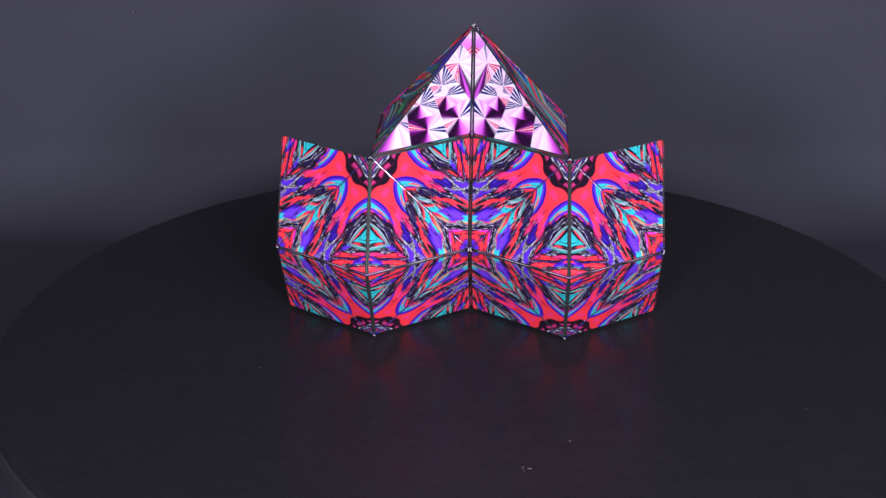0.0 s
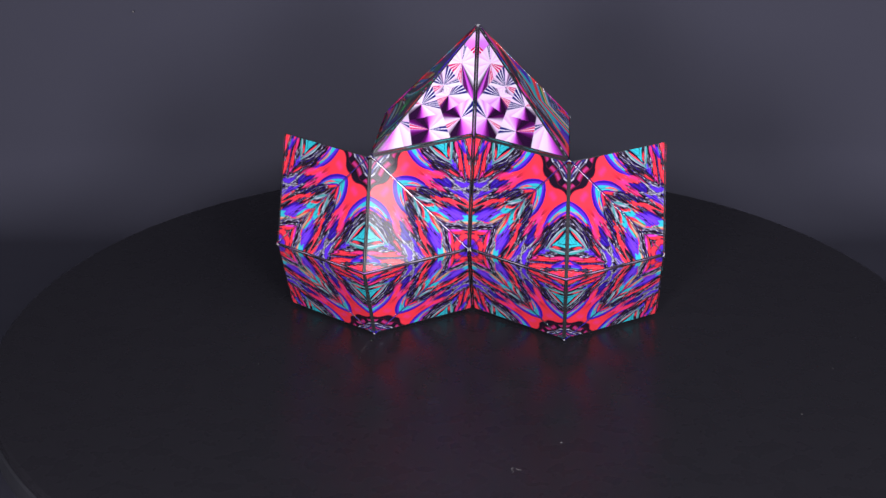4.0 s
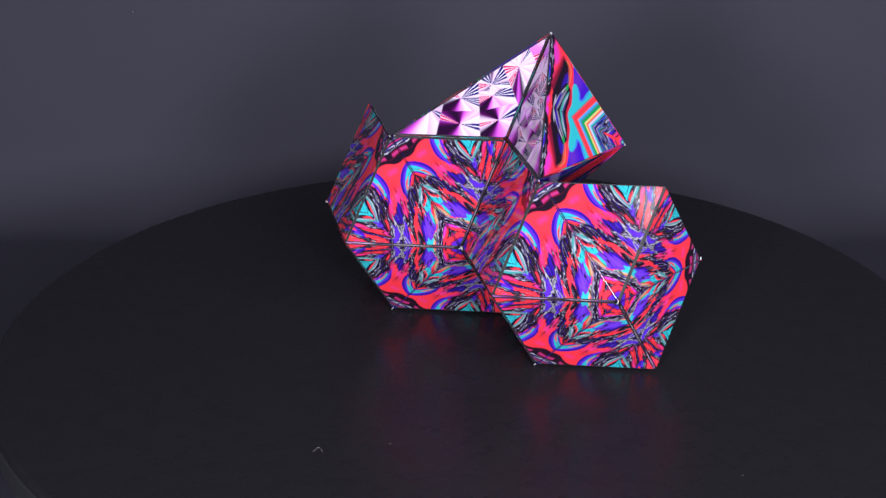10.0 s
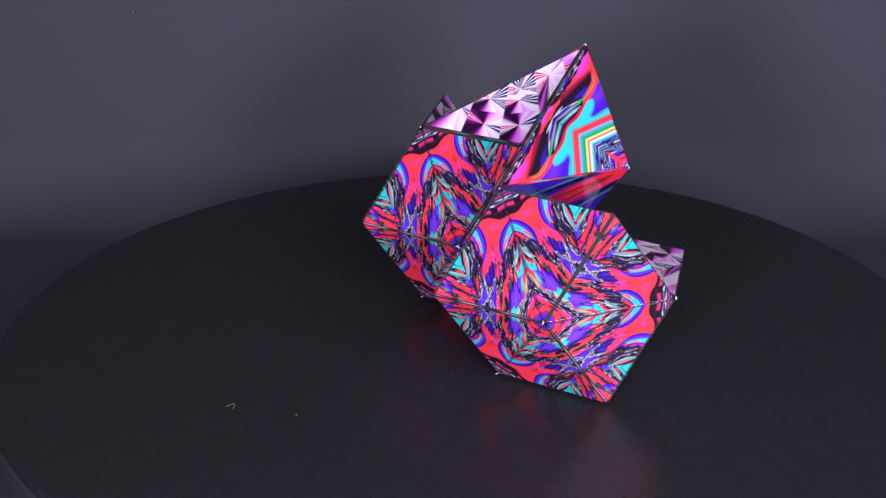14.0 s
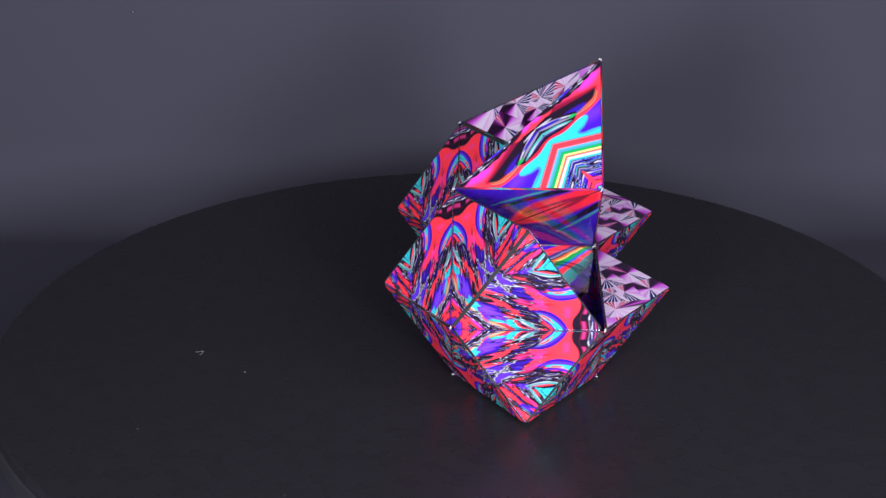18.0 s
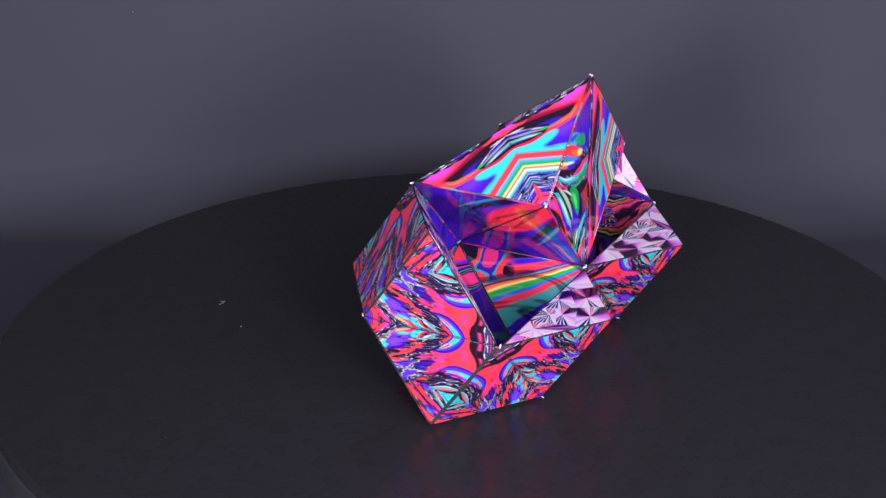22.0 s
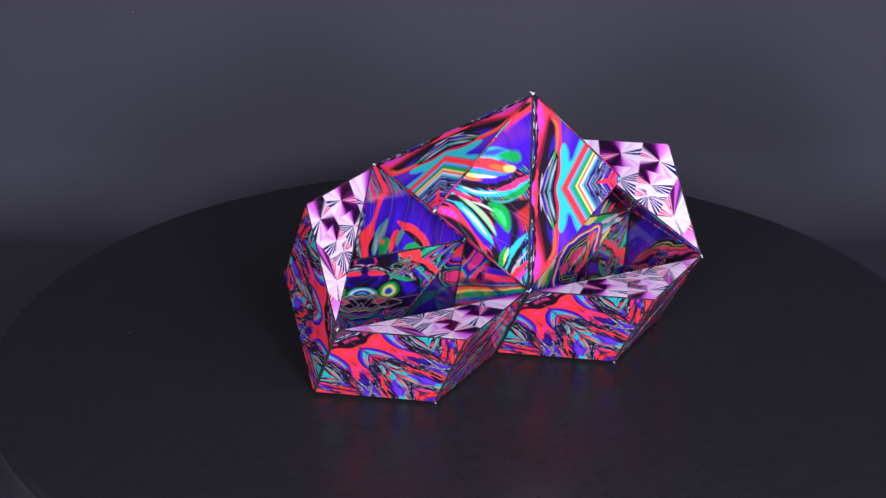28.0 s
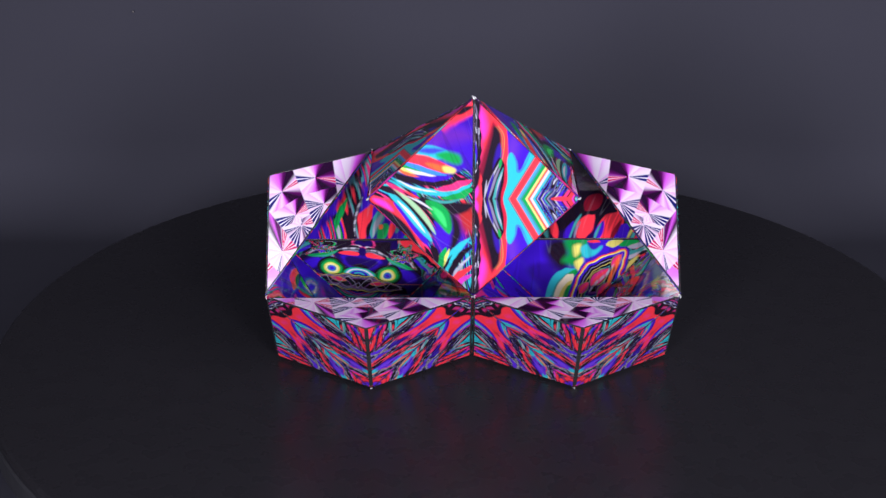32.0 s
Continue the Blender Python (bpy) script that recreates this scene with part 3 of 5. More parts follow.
    k1 = waves(across, along * 0.09, 68, n=6, freq=85)
    k2 = waves(across, along * 0.07, 69, n=6, freq=70)
    c = over(c, dark * band(k1, 0.58, 0.85, 0.10) * 0.24, GREY)
    c = over(c, dark * band(k1, -1.0, -0.70, 0.12) * 0.8, deep)
    c = over(c, dark * step(1.05, 1.3, k2) * 0.9, RED)
    c = over(c, dark * band(k2, -0.95, -0.80, 0.06) * 0.6, PALE * 1.1)
    c = over(c, (1 - dark) * busy * band(k2, 0.72, 1.06, 0.08) * 0.9, BLACK)
    c = over(c, (1 - dark) * busy * band(k1, -1.5, -1.02, 0.10) * 0.85, BLACK)
    c = over(c, (1 - dark) * busy * band(k1, 1.15, 1.24, 0.05) * 0.3, PALE)

    # scalloped rings at the ringed corner
    r = (1 - s0) + 0.26 * u0 ** 2 + 0.016 * np.abs(np.cos(u0 * 9)) + 0.010 * waves(s0, u0, 60, freq=9)
    plum = srgb(176, 50, 118)
    ring = bands(r + 0.008 * np.sin(u0 * 17 + 2), [(-1, plum), (0.03, PURPLE), (0.06, BLACK), (0.10, GREY), (0.112, BLACK), (0.135, plum), (0.155, BLACK), (0.17, NAVY), (0.20, BLACK), (0.225, GREY), (0.236, BLACK), (0.262, wine), (0.278, plum), (0.312, wine), (0.328, BLACK)], 0.010)
    ring = over(ring, band(r, 0.25, 0.335, 0.01) * step(0.35, 0.7, np.sin(u0 * 19 + 4.4)), BLACK)
    edge = 0.400 + 0.030 * np.sin(u0 * 13 + 0.6)
    m = (1 - step(edge - 0.012, edge + 0.016, r))[:, None]
    c = c * (1 - m) + ring * m
    c = over(c, band(r + 0.020 * np.sin(u0 * 26), 0.205, 0.222, 0.006) * step(-0.4, 0.2, np.sin(u0 * 34 + 1)), PALE * 1.2)
    return over(c, band(r - 0.014 * np.sin(u0 * 21), 0.175, 0.188, 0.005) * step(-0.2, 0.4, np.sin(u0 * 25)) * 0.8, PALE)


def sweep(ang, stops):
    """A colour ramp over an angle in degrees."""
    x = [q[0] for q in stops]
    return np.stack([np.interp(ang, x, [q[1][i] for q in stops]) for i in range(3)], 1)


def fan_design(s, t):
    """White and violet fans in four slanting strips; s runs along the long side, t to the blunt corner."""
    rose, slate, dusky, fade = srgb(190, 16, 92), srgb(26, 24, 100), srgb(52, 22, 60), srgb(206, 136, 222)

    def centre(cs, ct, ramp, cuts):
        """ramp: (degrees, colour) round the centre; cuts: (from, to, stripes, colour) of the striped sectors."""
        ang = np.degrees(np.arctan2(t - ct, s - cs)) % 360
        near0, far0 = ramp[0], ramp[-1]
        c = sweep(ang, [(far0[0] - 360, far0[1])] + ramp + [(near0[0] + 360, near0[1])])
        c = c ** 1.2
        # each white petal shades to lilac at one edge
        c = over(c, step(0.25, 0.5, c.min(axis=1)) * 0.6 * ((ang + 20 * cs) / 38 % 1) ** 2.2, LILAC)
        for lo, hi, n, ink_color in cuts:
            v = ((ang - lo) % 360) / (hi - lo)
            m = band(v, 0, 1, 0.03)
            c = over(c, m, WHITE)
            c = over(c, m * step(0.04, 0.42, 0.5 - 0.5 * np.cos(v * 6.2832 * max(2, round(n * 0.6)))), ink_color)
            c = over(c, m * (1 - step(0.0, 0.08, np.minimum(v, 1 - v))) * 0.7, BLACK)
        return c, np.hypot(s - cs, t - ct)

    l1, l2, l3 = 0.707 * s + 0.707 * t - -0.327, 0.859 * s + 0.511 * t - 0.123, 0.979 * s + 0.204 * t - 0.543
    first = [centre(-0.702, -0.011, [(113, WHITE), (142, WHITE), (151, WHITE), (164, LILAC), (175, PLUM)], [(50, 80, 4, slate)])]
    second = [centre(-0.452, 0.425, [(5, WHITE), (28, WHITE), (60, WHITE), (107, WHITE), (139, LILAC), (162, PLUM), (176, dusky), (204, dusky), (215, PLUM), (233, LILAC), (248, PLUM), (264, dusky), (290, dusky), (309, PLUM), (327, LILAC)], [(31, 54, 4, slate), (225, 242, 4, rose)]),
              centre(-0.239, 0.105, [(64, WHITE), (102, WHITE), (134, LILAC), (153, PLUM), (165, dusky), (189, dusky), (217, WHITE), (350, WHITE)], [(30, 58, 6, slate), (341, 381, 6, slate), (225, 264, 3, rose)])]
    third = [centre(0.060, 0.688, [(63, WHITE), (102, fade), (126, LILAC), (147, PLUM), (158, dusky), (175, dusky), (189, WHITE), (215, WHITE), (231, PLUM), (244, dusky), (270, dusky), (284, PLUM), (299, LILAC), (327, WHITE), (341, fade), (351, WHITE)], [(354, 382, 4, slate), (191, 204, 3, rose)]),
             centre(0.183, 0.334, [(1, WHITE), (57, WHITE), (81, fade), (103, WHITE), (130, fade), (138, LILAC), (146, PLUM), (153, dusky), (168, dusky), (179, PLUM), (210, WHITE), (345, WHITE), (353, PLUM)], [(181, 209, 6, rose), (358, 399, 6, slate)]),
             centre(0.253, 0.182, [(12, WHITE), (30, PLUM), (35, WHITE), (149, WHITE), (162, PLUM), (192, WHITE), (243, WHITE), (288, WHITE), (305, PLUM), (319, WHITE)], [(191, 220, 5, rose), (329, 371, 6, slate), (22, 35, 2, slate), (236, 296, 5, slate), (145, 163, 2, slate)])]
    last = [centre(0.739, 0.177, [(1, WHITE), (65, WHITE), (104, WHITE), (116, dusky), (124, LILAC), (130, dusky), (132, PLUM), (137, PLUM), (144, WHITE), (236, WHITE), (319, WHITE)], [(142, 160, 5, rose), (181, 218, 5, rose), (330, 340, 4, slate)]),
            centre(1.250, 0.214, [(156, WHITE), (165, LILAC), (226, fade), (278, WHITE)], [(174, 195, 3, rose)])]
    strips = [(step(-0.008, 0.008, -l1), first), (step(-0.008, 0.008, l1) * step(-0.008, 0.008, -l2), second), (step(-0.008, 0.008, l2) * step(-0.008, 0.008, -l3), third), (step(-0.008, 0.008, l3), last)]
    c = np.tile(WHITE, (len(s), 1))
    for mask, group in strips:
        cc, best = group[0]
        cc, best = cc.copy(), best.copy()
        for col, far in group[1:]:
            near = far < best
            cc[near] = col[near]
            best = np.minimum(best, far)
        c = c * (1 - mask[:, None]) + cc * mask[:, None]
    return c


def chevron_design(u, v):
    """Rainbow angles round the square corner, cyan wings, violet fields, and red and black tongues by the long side; mirrored about the middle."""
    hi, lo = np.maximum(u, v), np.minimum(u, v)
    w = hi - lo
    L = hi + 0.27 * lo
    violet, deep, wine = srgb(62, 23, 186), srgb(50, 24, 150), srgb(120, 22, 50)
    c = np.tile(violet, (len(u), 1))

    def fill(c, ink_color, pts, soft=0.006):
        return over(c, patch_of(hi, lo, pts, soft), ink_color)

    def draw(c, ink_color, wide, pts, soft=0.005):
        return over(c, stroke(hi, lo, pts, wide, soft), ink_color)

    c = draw(c, srgb(92, 44, 180), 0.040, ((0.646, -0.023), (0.591, 0.042), (0.545, 0.108), (0.491, 0.173)), 0.04)
    # red ground by the long side, with magenta lights
    c = fill(c, RED, ((1.049, -0.028), (0.733, -0.025), (0.679, 0.017), (0.580, 0.103), (0.507, 0.182), (0.427, 0.260), (0.361, 0.371), (0.366, 0.625), (0.358, 0.779), (0.582, 0.605), (0.857, 0.316)))
    c = draw(c, MAGENTA, 0.026, ((0.932, 0.018), (0.869, 0.061), (0.796, 0.118), (0.750, 0.169)), 0.03)
    c = draw(c, PINK, 0.022, ((0.777, 0.155), (0.676, 0.264), (0.606, 0.374), (0.563, 0.448)), 0.02)
    # the black leaf and its thin rainbow rim
    c = draw(c, wine, 0.056, ((0.791, 0.032), (0.701, 0.111), (0.617, 0.236), (0.550, 0.370), (0.476, 0.480)), 0.02)
    c = fill(c, BLACK, ((0.764, 0.050), (0.703, 0.057), (0.640, 0.115), (0.576, 0.195), (0.537, 0.277), (0.498, 0.381), (0.460, 0.455), (0.521, 0.430), (0.586, 0.327), (0.661, 0.209), (0.727, 0.105)), 0.010)
    c = draw(c, deep, 0.024, ((0.657, 0.108), (0.593, 0.181), (0.546, 0.269)), 0.012)
    c = draw(c, GREEN * 0.8, 0.0015, ((0.756, 0.042), (0.686, 0.060), (0.622, 0.121), (0.567, 0.194)))
    c = draw(c, YELLOW * 0.6, 0.0008, ((0.748, 0.030), (0.677, 0.048), (0.610, 0.112), (0.550, 0.193)))
    c = draw(c, RED, 0.007, ((0.748, 0.014), (0.669, 0.036), (0.597, 0.104), (0.533, 0.184)))
    # the pink tip on the middle line
    c = fill(c, RED, ((0.612, 0.344), (0.573, 0.418), (0.545, 0.478), (0.490, 0.535), (0.411, 0.567), (0.404, 0.543), (0.466, 0.502), (0.521, 0.430), (0.559, 0.363)))
    c = draw(c, MAGENTA, 0.018, ((0.555, 0.432), (0.518, 0.491), (0.455, 0.540)), 0.012)
    # dark loops with pale threads above the wings
    c = fill(c, BLACK, ((0.577, 0.172), (0.584, 0.203), (0.545, 0.293), (0.497, 0.385), (0.455, 0.463), (0.418, 0.429), (0.370, 0.367), (0.435, 0.269), (0.507, 0.197)), 0.006)
    for pts, ink_color, wide in ((((0.568, 0.179), (0.537, 0.269), (0.498, 0.366), (0.451, 0.459)), PALE, 0.006), (((0.545, 0.200), (0.506, 0.290), (0.459, 0.378), (0.426, 0.437)), GREY, 0.009), (((0.519, 0.206), (0.472, 0.295), (0.421, 0.375), (0.406, 0.416)), TEAL * 1.1, 0.013),
                                 (((0.500, 0.235), (0.458, 0.309), (0.394, 0.396)), PALE, 0.006), (((0.572, 0.171), (0.554, 0.201), (0.531, 0.230)), GREEN, 0.010), (((0.537, 0.277), (0.490, 0.358), (0.439, 0.438)), deep, 0.010), (((0.473, 0.272), (0.422, 0.352), (0.390, 0.400)), NAVY, 0.006)):
        c = draw(c, ink_color, wide, pts)
    c = fill(c, RED, ((0.602, 0.366), (0.568, 0.433), (0.526, 0.507), (0.490, 0.528), (0.466, 0.495), (0.459, 0.463), (0.504, 0.420), (0.549, 0.385)))
    c = draw(c, MAGENTA, 0.020, ((0.561, 0.410), (0.529, 0.453), (0.492, 0.489)), 0.010)
    c = draw(c, BLACK, 0.010, ((0.542, 0.362), (0.496, 0.412), (0.455, 0.455)))
    c = draw(c, PALE, 0.005, ((0.534, 0.346), (0.493, 0.396), (0.451, 0.447)))
    # cyan wings
    c = fill(c, CYAN, ((0.559, 0.101), (0.548, 0.139), (0.503, 0.189), (0.431, 0.261), (0.366, 0.367), (0.300, 0.412), (0.270, 0.333), (0.307, 0.274), (0.357, 0.125), (0.407, -0.024), (0.479, -0.026), (0.458, 0.056), (0.429, 0.123), (0.432, 0.154), (0.476, 0.126), (0.524, 0.099)))
    c = draw(c, srgb(190, 30, 60), 0.011, ((0.543, 0.165), (0.498, 0.204), (0.435, 0.269), (0.384, 0.349), (0.326, 0.406)))
    c = draw(c, srgb(60, 120, 226), 0.007, ((0.479, -0.019), (0.425, 0.115), (0.431, 0.161), (0.485, 0.119), (0.546, 0.097)))
    # curled fringe along the long side
    k = 1 - u - v
    c = over(c, 1 - step(0.035, 0.06, k + 0.012 * np.sin(w * 19) + 0.06 * step(0.0, 0.16, 0.16 - w)), BLACK)
    c = strand(c, hi, lo, ((0.967, 0.029), (0.821, 0.143), (0.693, 0.273), (0.619, 0.375), (0.573, 0.434)), 0.022, 3)
    c = strand(c, hi, lo, ((0.866, 0.123), (0.738, 0.245), (0.655, 0.347), (0.600, 0.413)), 0.018, 5)
    c = draw(c, violet, 0.016, ((0.801, 0.196), (0.710, 0.282), (0.645, 0.370)))
    c = draw(c, TEAL, 0.008, ((0.719, 0.267), (0.646, 0.354), (0.599, 0.428)))
    c = draw(c, PINK, 0.010, ((0.619, 0.375), (0.572, 0.449), (0.533, 0.539)))
    # rainbow
    for a, b2, ink_color in ((0.383, 0.425, RED), (0.378, 0.385, ORANGE), (0.362, 0.378, srgb(70, 160, 235)), (0.350, 0.362, TEAL), (0.328, 0.350, GREEN), (0.314, 0.328, YELLOW), (0.300, 0.314, ORANGE), (0.282, 0.300, PALE * 1.4), (0.268, 0.282, CYAN)):
        c = over(c, band(L, a, b2, 0.005), ink_color)
    c = over(c, band(L, 0.426, 0.432, 0.004) * 0.8, wine)
    # the dark core: pointed angles, with a red dart on the middle line
    zag = L + 0.05 * w + 0.004 * waves(u, v, 44, n=4, freq=30)
    core = bands(zag, [(-1, CYAN), (0.035, BLACK), (0.045, MAGENTA), (0.055, RED), (0.085, BLACK), (0.095, PINK), (0.115, BLACK), (0.125, violet), (0.14, BLUE), (0.152, PALE), (0.162, BLACK), (0.175, NAVY), (0.187, GREY), (0.196, BLACK), (0.206, TEAL), (0.215, BLUE), (0.228, PALE), (0.236, BLACK), (0.248, BLUE), (0.258, PALE), (0.263, BLACK)], 0.005)
    fine = streaks(zag, 1.2 * w, 48, [(-9, BLUE), (-0.9, PALE), (-0.7, BLACK), (-0.3, NAVY), (0.0, GREY), (0.2, BLACK), (0.55, CYAN), (0.65, BLUE), (0.95, BLACK)], 90, 5)
    m = (step(0.10, 0.13, zag) * step(0.04, 0.10, w))[:, None]
    core = core * (1 - m) + fine * m
    core = over(core, lens(hi, lo, 0.14, 0.14, 0.04, 0.04, 0.016), RED)
    m = (1 - step(0.266, 0.271, L))[:, None]
    return c * (1 - m) + core * m


def wave_plain(u, v):
    """The rainbow swept into level ribbons, curling strands and a green drop; u is the rainbow side."""
    violet, deep = srgb(61, 22, 182), srgb(44, 18, 130)
    c = chevron_design(u, v * 0.35)
    base = np.tile(violet, (len(u), 1))
    base = over(base, step(0.1, 0.9, waves(u, v * 0.6, 52, freq=6)) * 0.5, deep)

    def fill(c, ink_color, pts, soft=0.012):
        return over(c, patch_of(u, v, pts, soft), ink_color)

    def draw(c, ink_color, wide, pts, soft=0.006):
        return over(c, stroke(u, v, pts, wide, soft), ink_color)

    m = step(0.03, 0.10, v + 0.02 * waves(u, v, 56, freq=14))[:, None]
    c = c * (1 - m) + base * m
    # thin strands that fill the lower half
    flow = v + 0.5 * u + 0.30 * np.sin(2.6 * u + 1.2 * v)
    low = streaks(u * 1.2 - 0.45 * v + 0.8 * v * v, v, 53, [(-9, violet), (-1.3, BLACK), (-0.9, PINK), (-0.75, BLACK), (-0.5, deep), (-0.3, CYAN), (-0.15, BLACK), (0.1, violet), (0.3, GREEN), (0.42, BLACK), (0.6, TEAL), (0.72, PALE), (0.78, BLACK), (1.05, RED), (1.2, BLACK)], 30, 6)
    m = patch_of(u, v, ((-0.011, -0.061), (0.181, -0.050), (0.275, -0.017), (0.331, 0.114), (0.409, 0.247), (0.606, 0.379), (0.019, 0.997), (-0.076, 0.840), (-0.069, 0.403)), 0.02)[:, None]
    c = c * (1 - m) + low * m
    c = fill(c, violet, ((0.199, 0.457), (0.333, 0.483), (0.298, 0.626), (0.173, 0.731), (0.071, 0.693), (0.084, 0.572), (0.116, 0.486)), 0.04)
    c = fill(c, srgb(170, 40, 44), ((0.360, 0.477), (0.470, 0.538), (0.344, 0.677), (0.294, 0.609)), 0.05)
    # top: red, black and a lilac veil
    c = draw(c, srgb(92, 34, 160), 0.055, ((0.565, -0.012), (0.662, 0.047), (0.748, 0.118), (0.798, 0.194)), 0.06)
    c = fill(c, RED, ((0.694, -0.089), (0.828, -0.067), (0.972, -0.046), (0.964, 0.046), (0.901, 0.079), (0.820, 0.025), (0.728, -0.029)))
    c = draw(c, BLACK, 0.022, ((0.800, -0.018), (0.875, 0.011), (0.954, 0.046)), 0.010)
    c = draw(c, MAGENTA, 0.022, ((0.899, -0.024), (0.943, -0.016), (0.976, 0.003)), 0.015)
    # the ribbons
    c = draw(c, CYAN, 0.050, ((0.426, -0.072), (0.485, 0.015), (0.554, 0.102), (0.614, 0.179)), 0.010)
    c = draw(c, srgb(60, 70, 220), 0.022, ((0.480, -0.001), (0.540, 0.064), (0.611, 0.130)), 0.014)
    c = fill(c, GREEN, ((0.549, 0.108), (0.606, 0.135), (0.650, 0.206), (0.629, 0.254), (0.590, 0.246), (0.551, 0.168)), 0.020)
    c = draw(c, RED, 0.042, ((0.353, -0.105), (0.396, -0.012), (0.460, 0.092), (0.512, 0.207), (0.557, 0.279)), 0.008)
    c = draw(c, ORANGE, 0.020, ((0.454, 0.097), (0.497, 0.191), (0.544, 0.271)), 0.012)
    c = fill(c, YELLOW, ((0.521, 0.199), (0.563, 0.262), (0.533, 0.282), (0.501, 0.230)), 0.014)
    c = draw(c, srgb(60, 130, 225), 0.020, ((0.340, -0.050), (0.387, 0.059), (0.435, 0.169), (0.494, 0.257)))
    c = draw(c, GREEN, 0.014, ((0.319, -0.061), (0.351, 0.043), (0.399, 0.131)))
    c = draw(c, YELLOW, 0.010, ((0.303, -0.045), (0.335, 0.048), (0.378, 0.131)))
    c = draw(c, ORANGE, 0.010, ((0.286, -0.039), (0.316, 0.057), (0.359, 0.139)))
    c = draw(c, WHITE, 0.010, ((0.336, 0.026), (0.379, 0.120), (0.440, 0.216)))
    c = draw(c, BLACK, 0.026, ((0.254, -0.039), (0.285, 0.076), (0.359, 0.192), (0.450, 0.291), (0.606, 0.379)), 0.010)
    c = draw(c, violet, 0.018, ((0.331, 0.114), (0.406, 0.208), (0.519, 0.296)))
    c = draw(c, CYAN, 0.022, ((0.221, -0.006), (0.256, 0.126), (0.324, 0.248), (0.409, 0.353), (0.514, 0.408), (0.583, 0.413)))
    c = draw(c, WHITE, 0.006, ((0.239, 0.049), (0.280, 0.165), (0.362, 0.295)))
    c = draw(c, PINK, 0.024, ((0.366, 0.270), (0.435, 0.328), (0.526, 0.374), (0.589, 0.396)))
    c = draw(c, GREEN, 0.024, ((0.346, 0.342), (0.423, 0.403), (0.496, 0.436), (0.560, 0.447)))
    c = draw(c, BLACK, 0.050, ((0.250, 0.226), (0.297, 0.360), (0.377, 0.471), (0.476, 0.532)), 0.016)
    c = draw(c, TEAL, 0.010, ((0.286, 0.265), (0.344, 0.376), (0.463, 0.459)))
    c = draw(c, RED, 0.018, ((0.187, 0.027), (0.207, 0.143), (0.250, 0.237)))
    c = draw(c, PINK, 0.016, ((0.173, -0.012), (0.197, 0.121), (0.222, 0.243)))
    # strands that fan out of the square corner
    c = fill(c, RED, ((0.029, -0.017), (0.073, 0.055), (0.111, 0.132), (0.087, 0.261), (0.056, 0.407), (0.010, 0.527), (0.020, 0.379), (0.013, 0.228), (0.000, 0.094)))
    c = draw(c, MAGENTA, 0.020, ((0.032, 0.022), (0.054, 0.094), (0.065, 0.177)), 0.014)
    c = draw(c, BLACK, 0.034, ((0.004, 0.038), (0.021, 0.188), (0.022, 0.334), (0.002, 0.482)), 0.012)
    c = draw(c, violet, 0.036, ((0.111, 0.132), (0.113, 0.266), (0.084, 0.390), (0.048, 0.532)))
    c = draw(c, CYAN, 0.034, ((0.131, 0.060), (0.143, 0.215), (0.117, 0.378), (0.087, 0.526)))
    c = draw(c, WHITE, 0.010, ((0.137, 0.149), (0.128, 0.294), (0.102, 0.446)))
    c = draw(c, BLACK, 0.016, ((0.161, 0.104), (0.169, 0.243), (0.149, 0.389), (0.114, 0.520)))
    c = draw(c, srgb(150, 190, 150), 0.018, ((0.178, 0.076), (0.191, 0.232), (0.177, 0.372), (0.142, 0.503)))
    c = draw(c, BLACK, 0.014, ((0.207, 0.132), (0.221, 0.276), (0.202, 0.411)))
    c = draw(c, GREEN, 0.052, ((0.269, 0.281), (0.274, 0.371), (0.258, 0.473), (0.209, 0.564)), 0.010)
    c = draw(c, srgb(60, 215, 110), 0.020, ((0.265, 0.338), (0.260, 0.428), (0.229, 0.513)), 0.012)
    c = draw(c, WHITE, 0.006, ((0.205, 0.176), (0.237, 0.271), (0.253, 0.360)))
    c = draw(c, BLACK, 0.030, ((0.329, 0.455), (0.286, 0.552), (0.206, 0.622), (0.106, 0.658)), 0.020)
    # strands that gather at the far corner
    for pts, ink_color, wide in ((((-0.061, 0.782), (0.042, 0.710), (0.159, 0.680), (0.290, 0.678)), CYAN, 0.030), (((-0.041, 0.805), (0.056, 0.751), (0.178, 0.725), (0.254, 0.736)), BLACK, 0.022), (((-0.037, 0.834), (0.065, 0.785), (0.203, 0.777)), PALE, 0.012), (((-0.041, 0.729), (0.040, 0.659), (0.125, 0.617)), GREEN, 0.026), (((0.009, 0.711), (0.078, 0.664), (0.134, 0.640)), YELLOW, 0.010),
                                 (((-0.049, 0.846), (0.035, 0.827), (0.156, 0.836)), RED, 0.026), (((-0.004, 0.659), (0.044, 0.590), (0.070, 0.532)), BLACK, 0.024), (((-0.039, 0.869), (0.038, 0.867), (0.109, 0.883)), MAGENTA, 0.018), (((-0.060, 0.759), (0.020, 0.711), (0.115, 0.680)), BLACK, 0.010)):
        c = draw(c, ink_color, wide, pts)
    return c


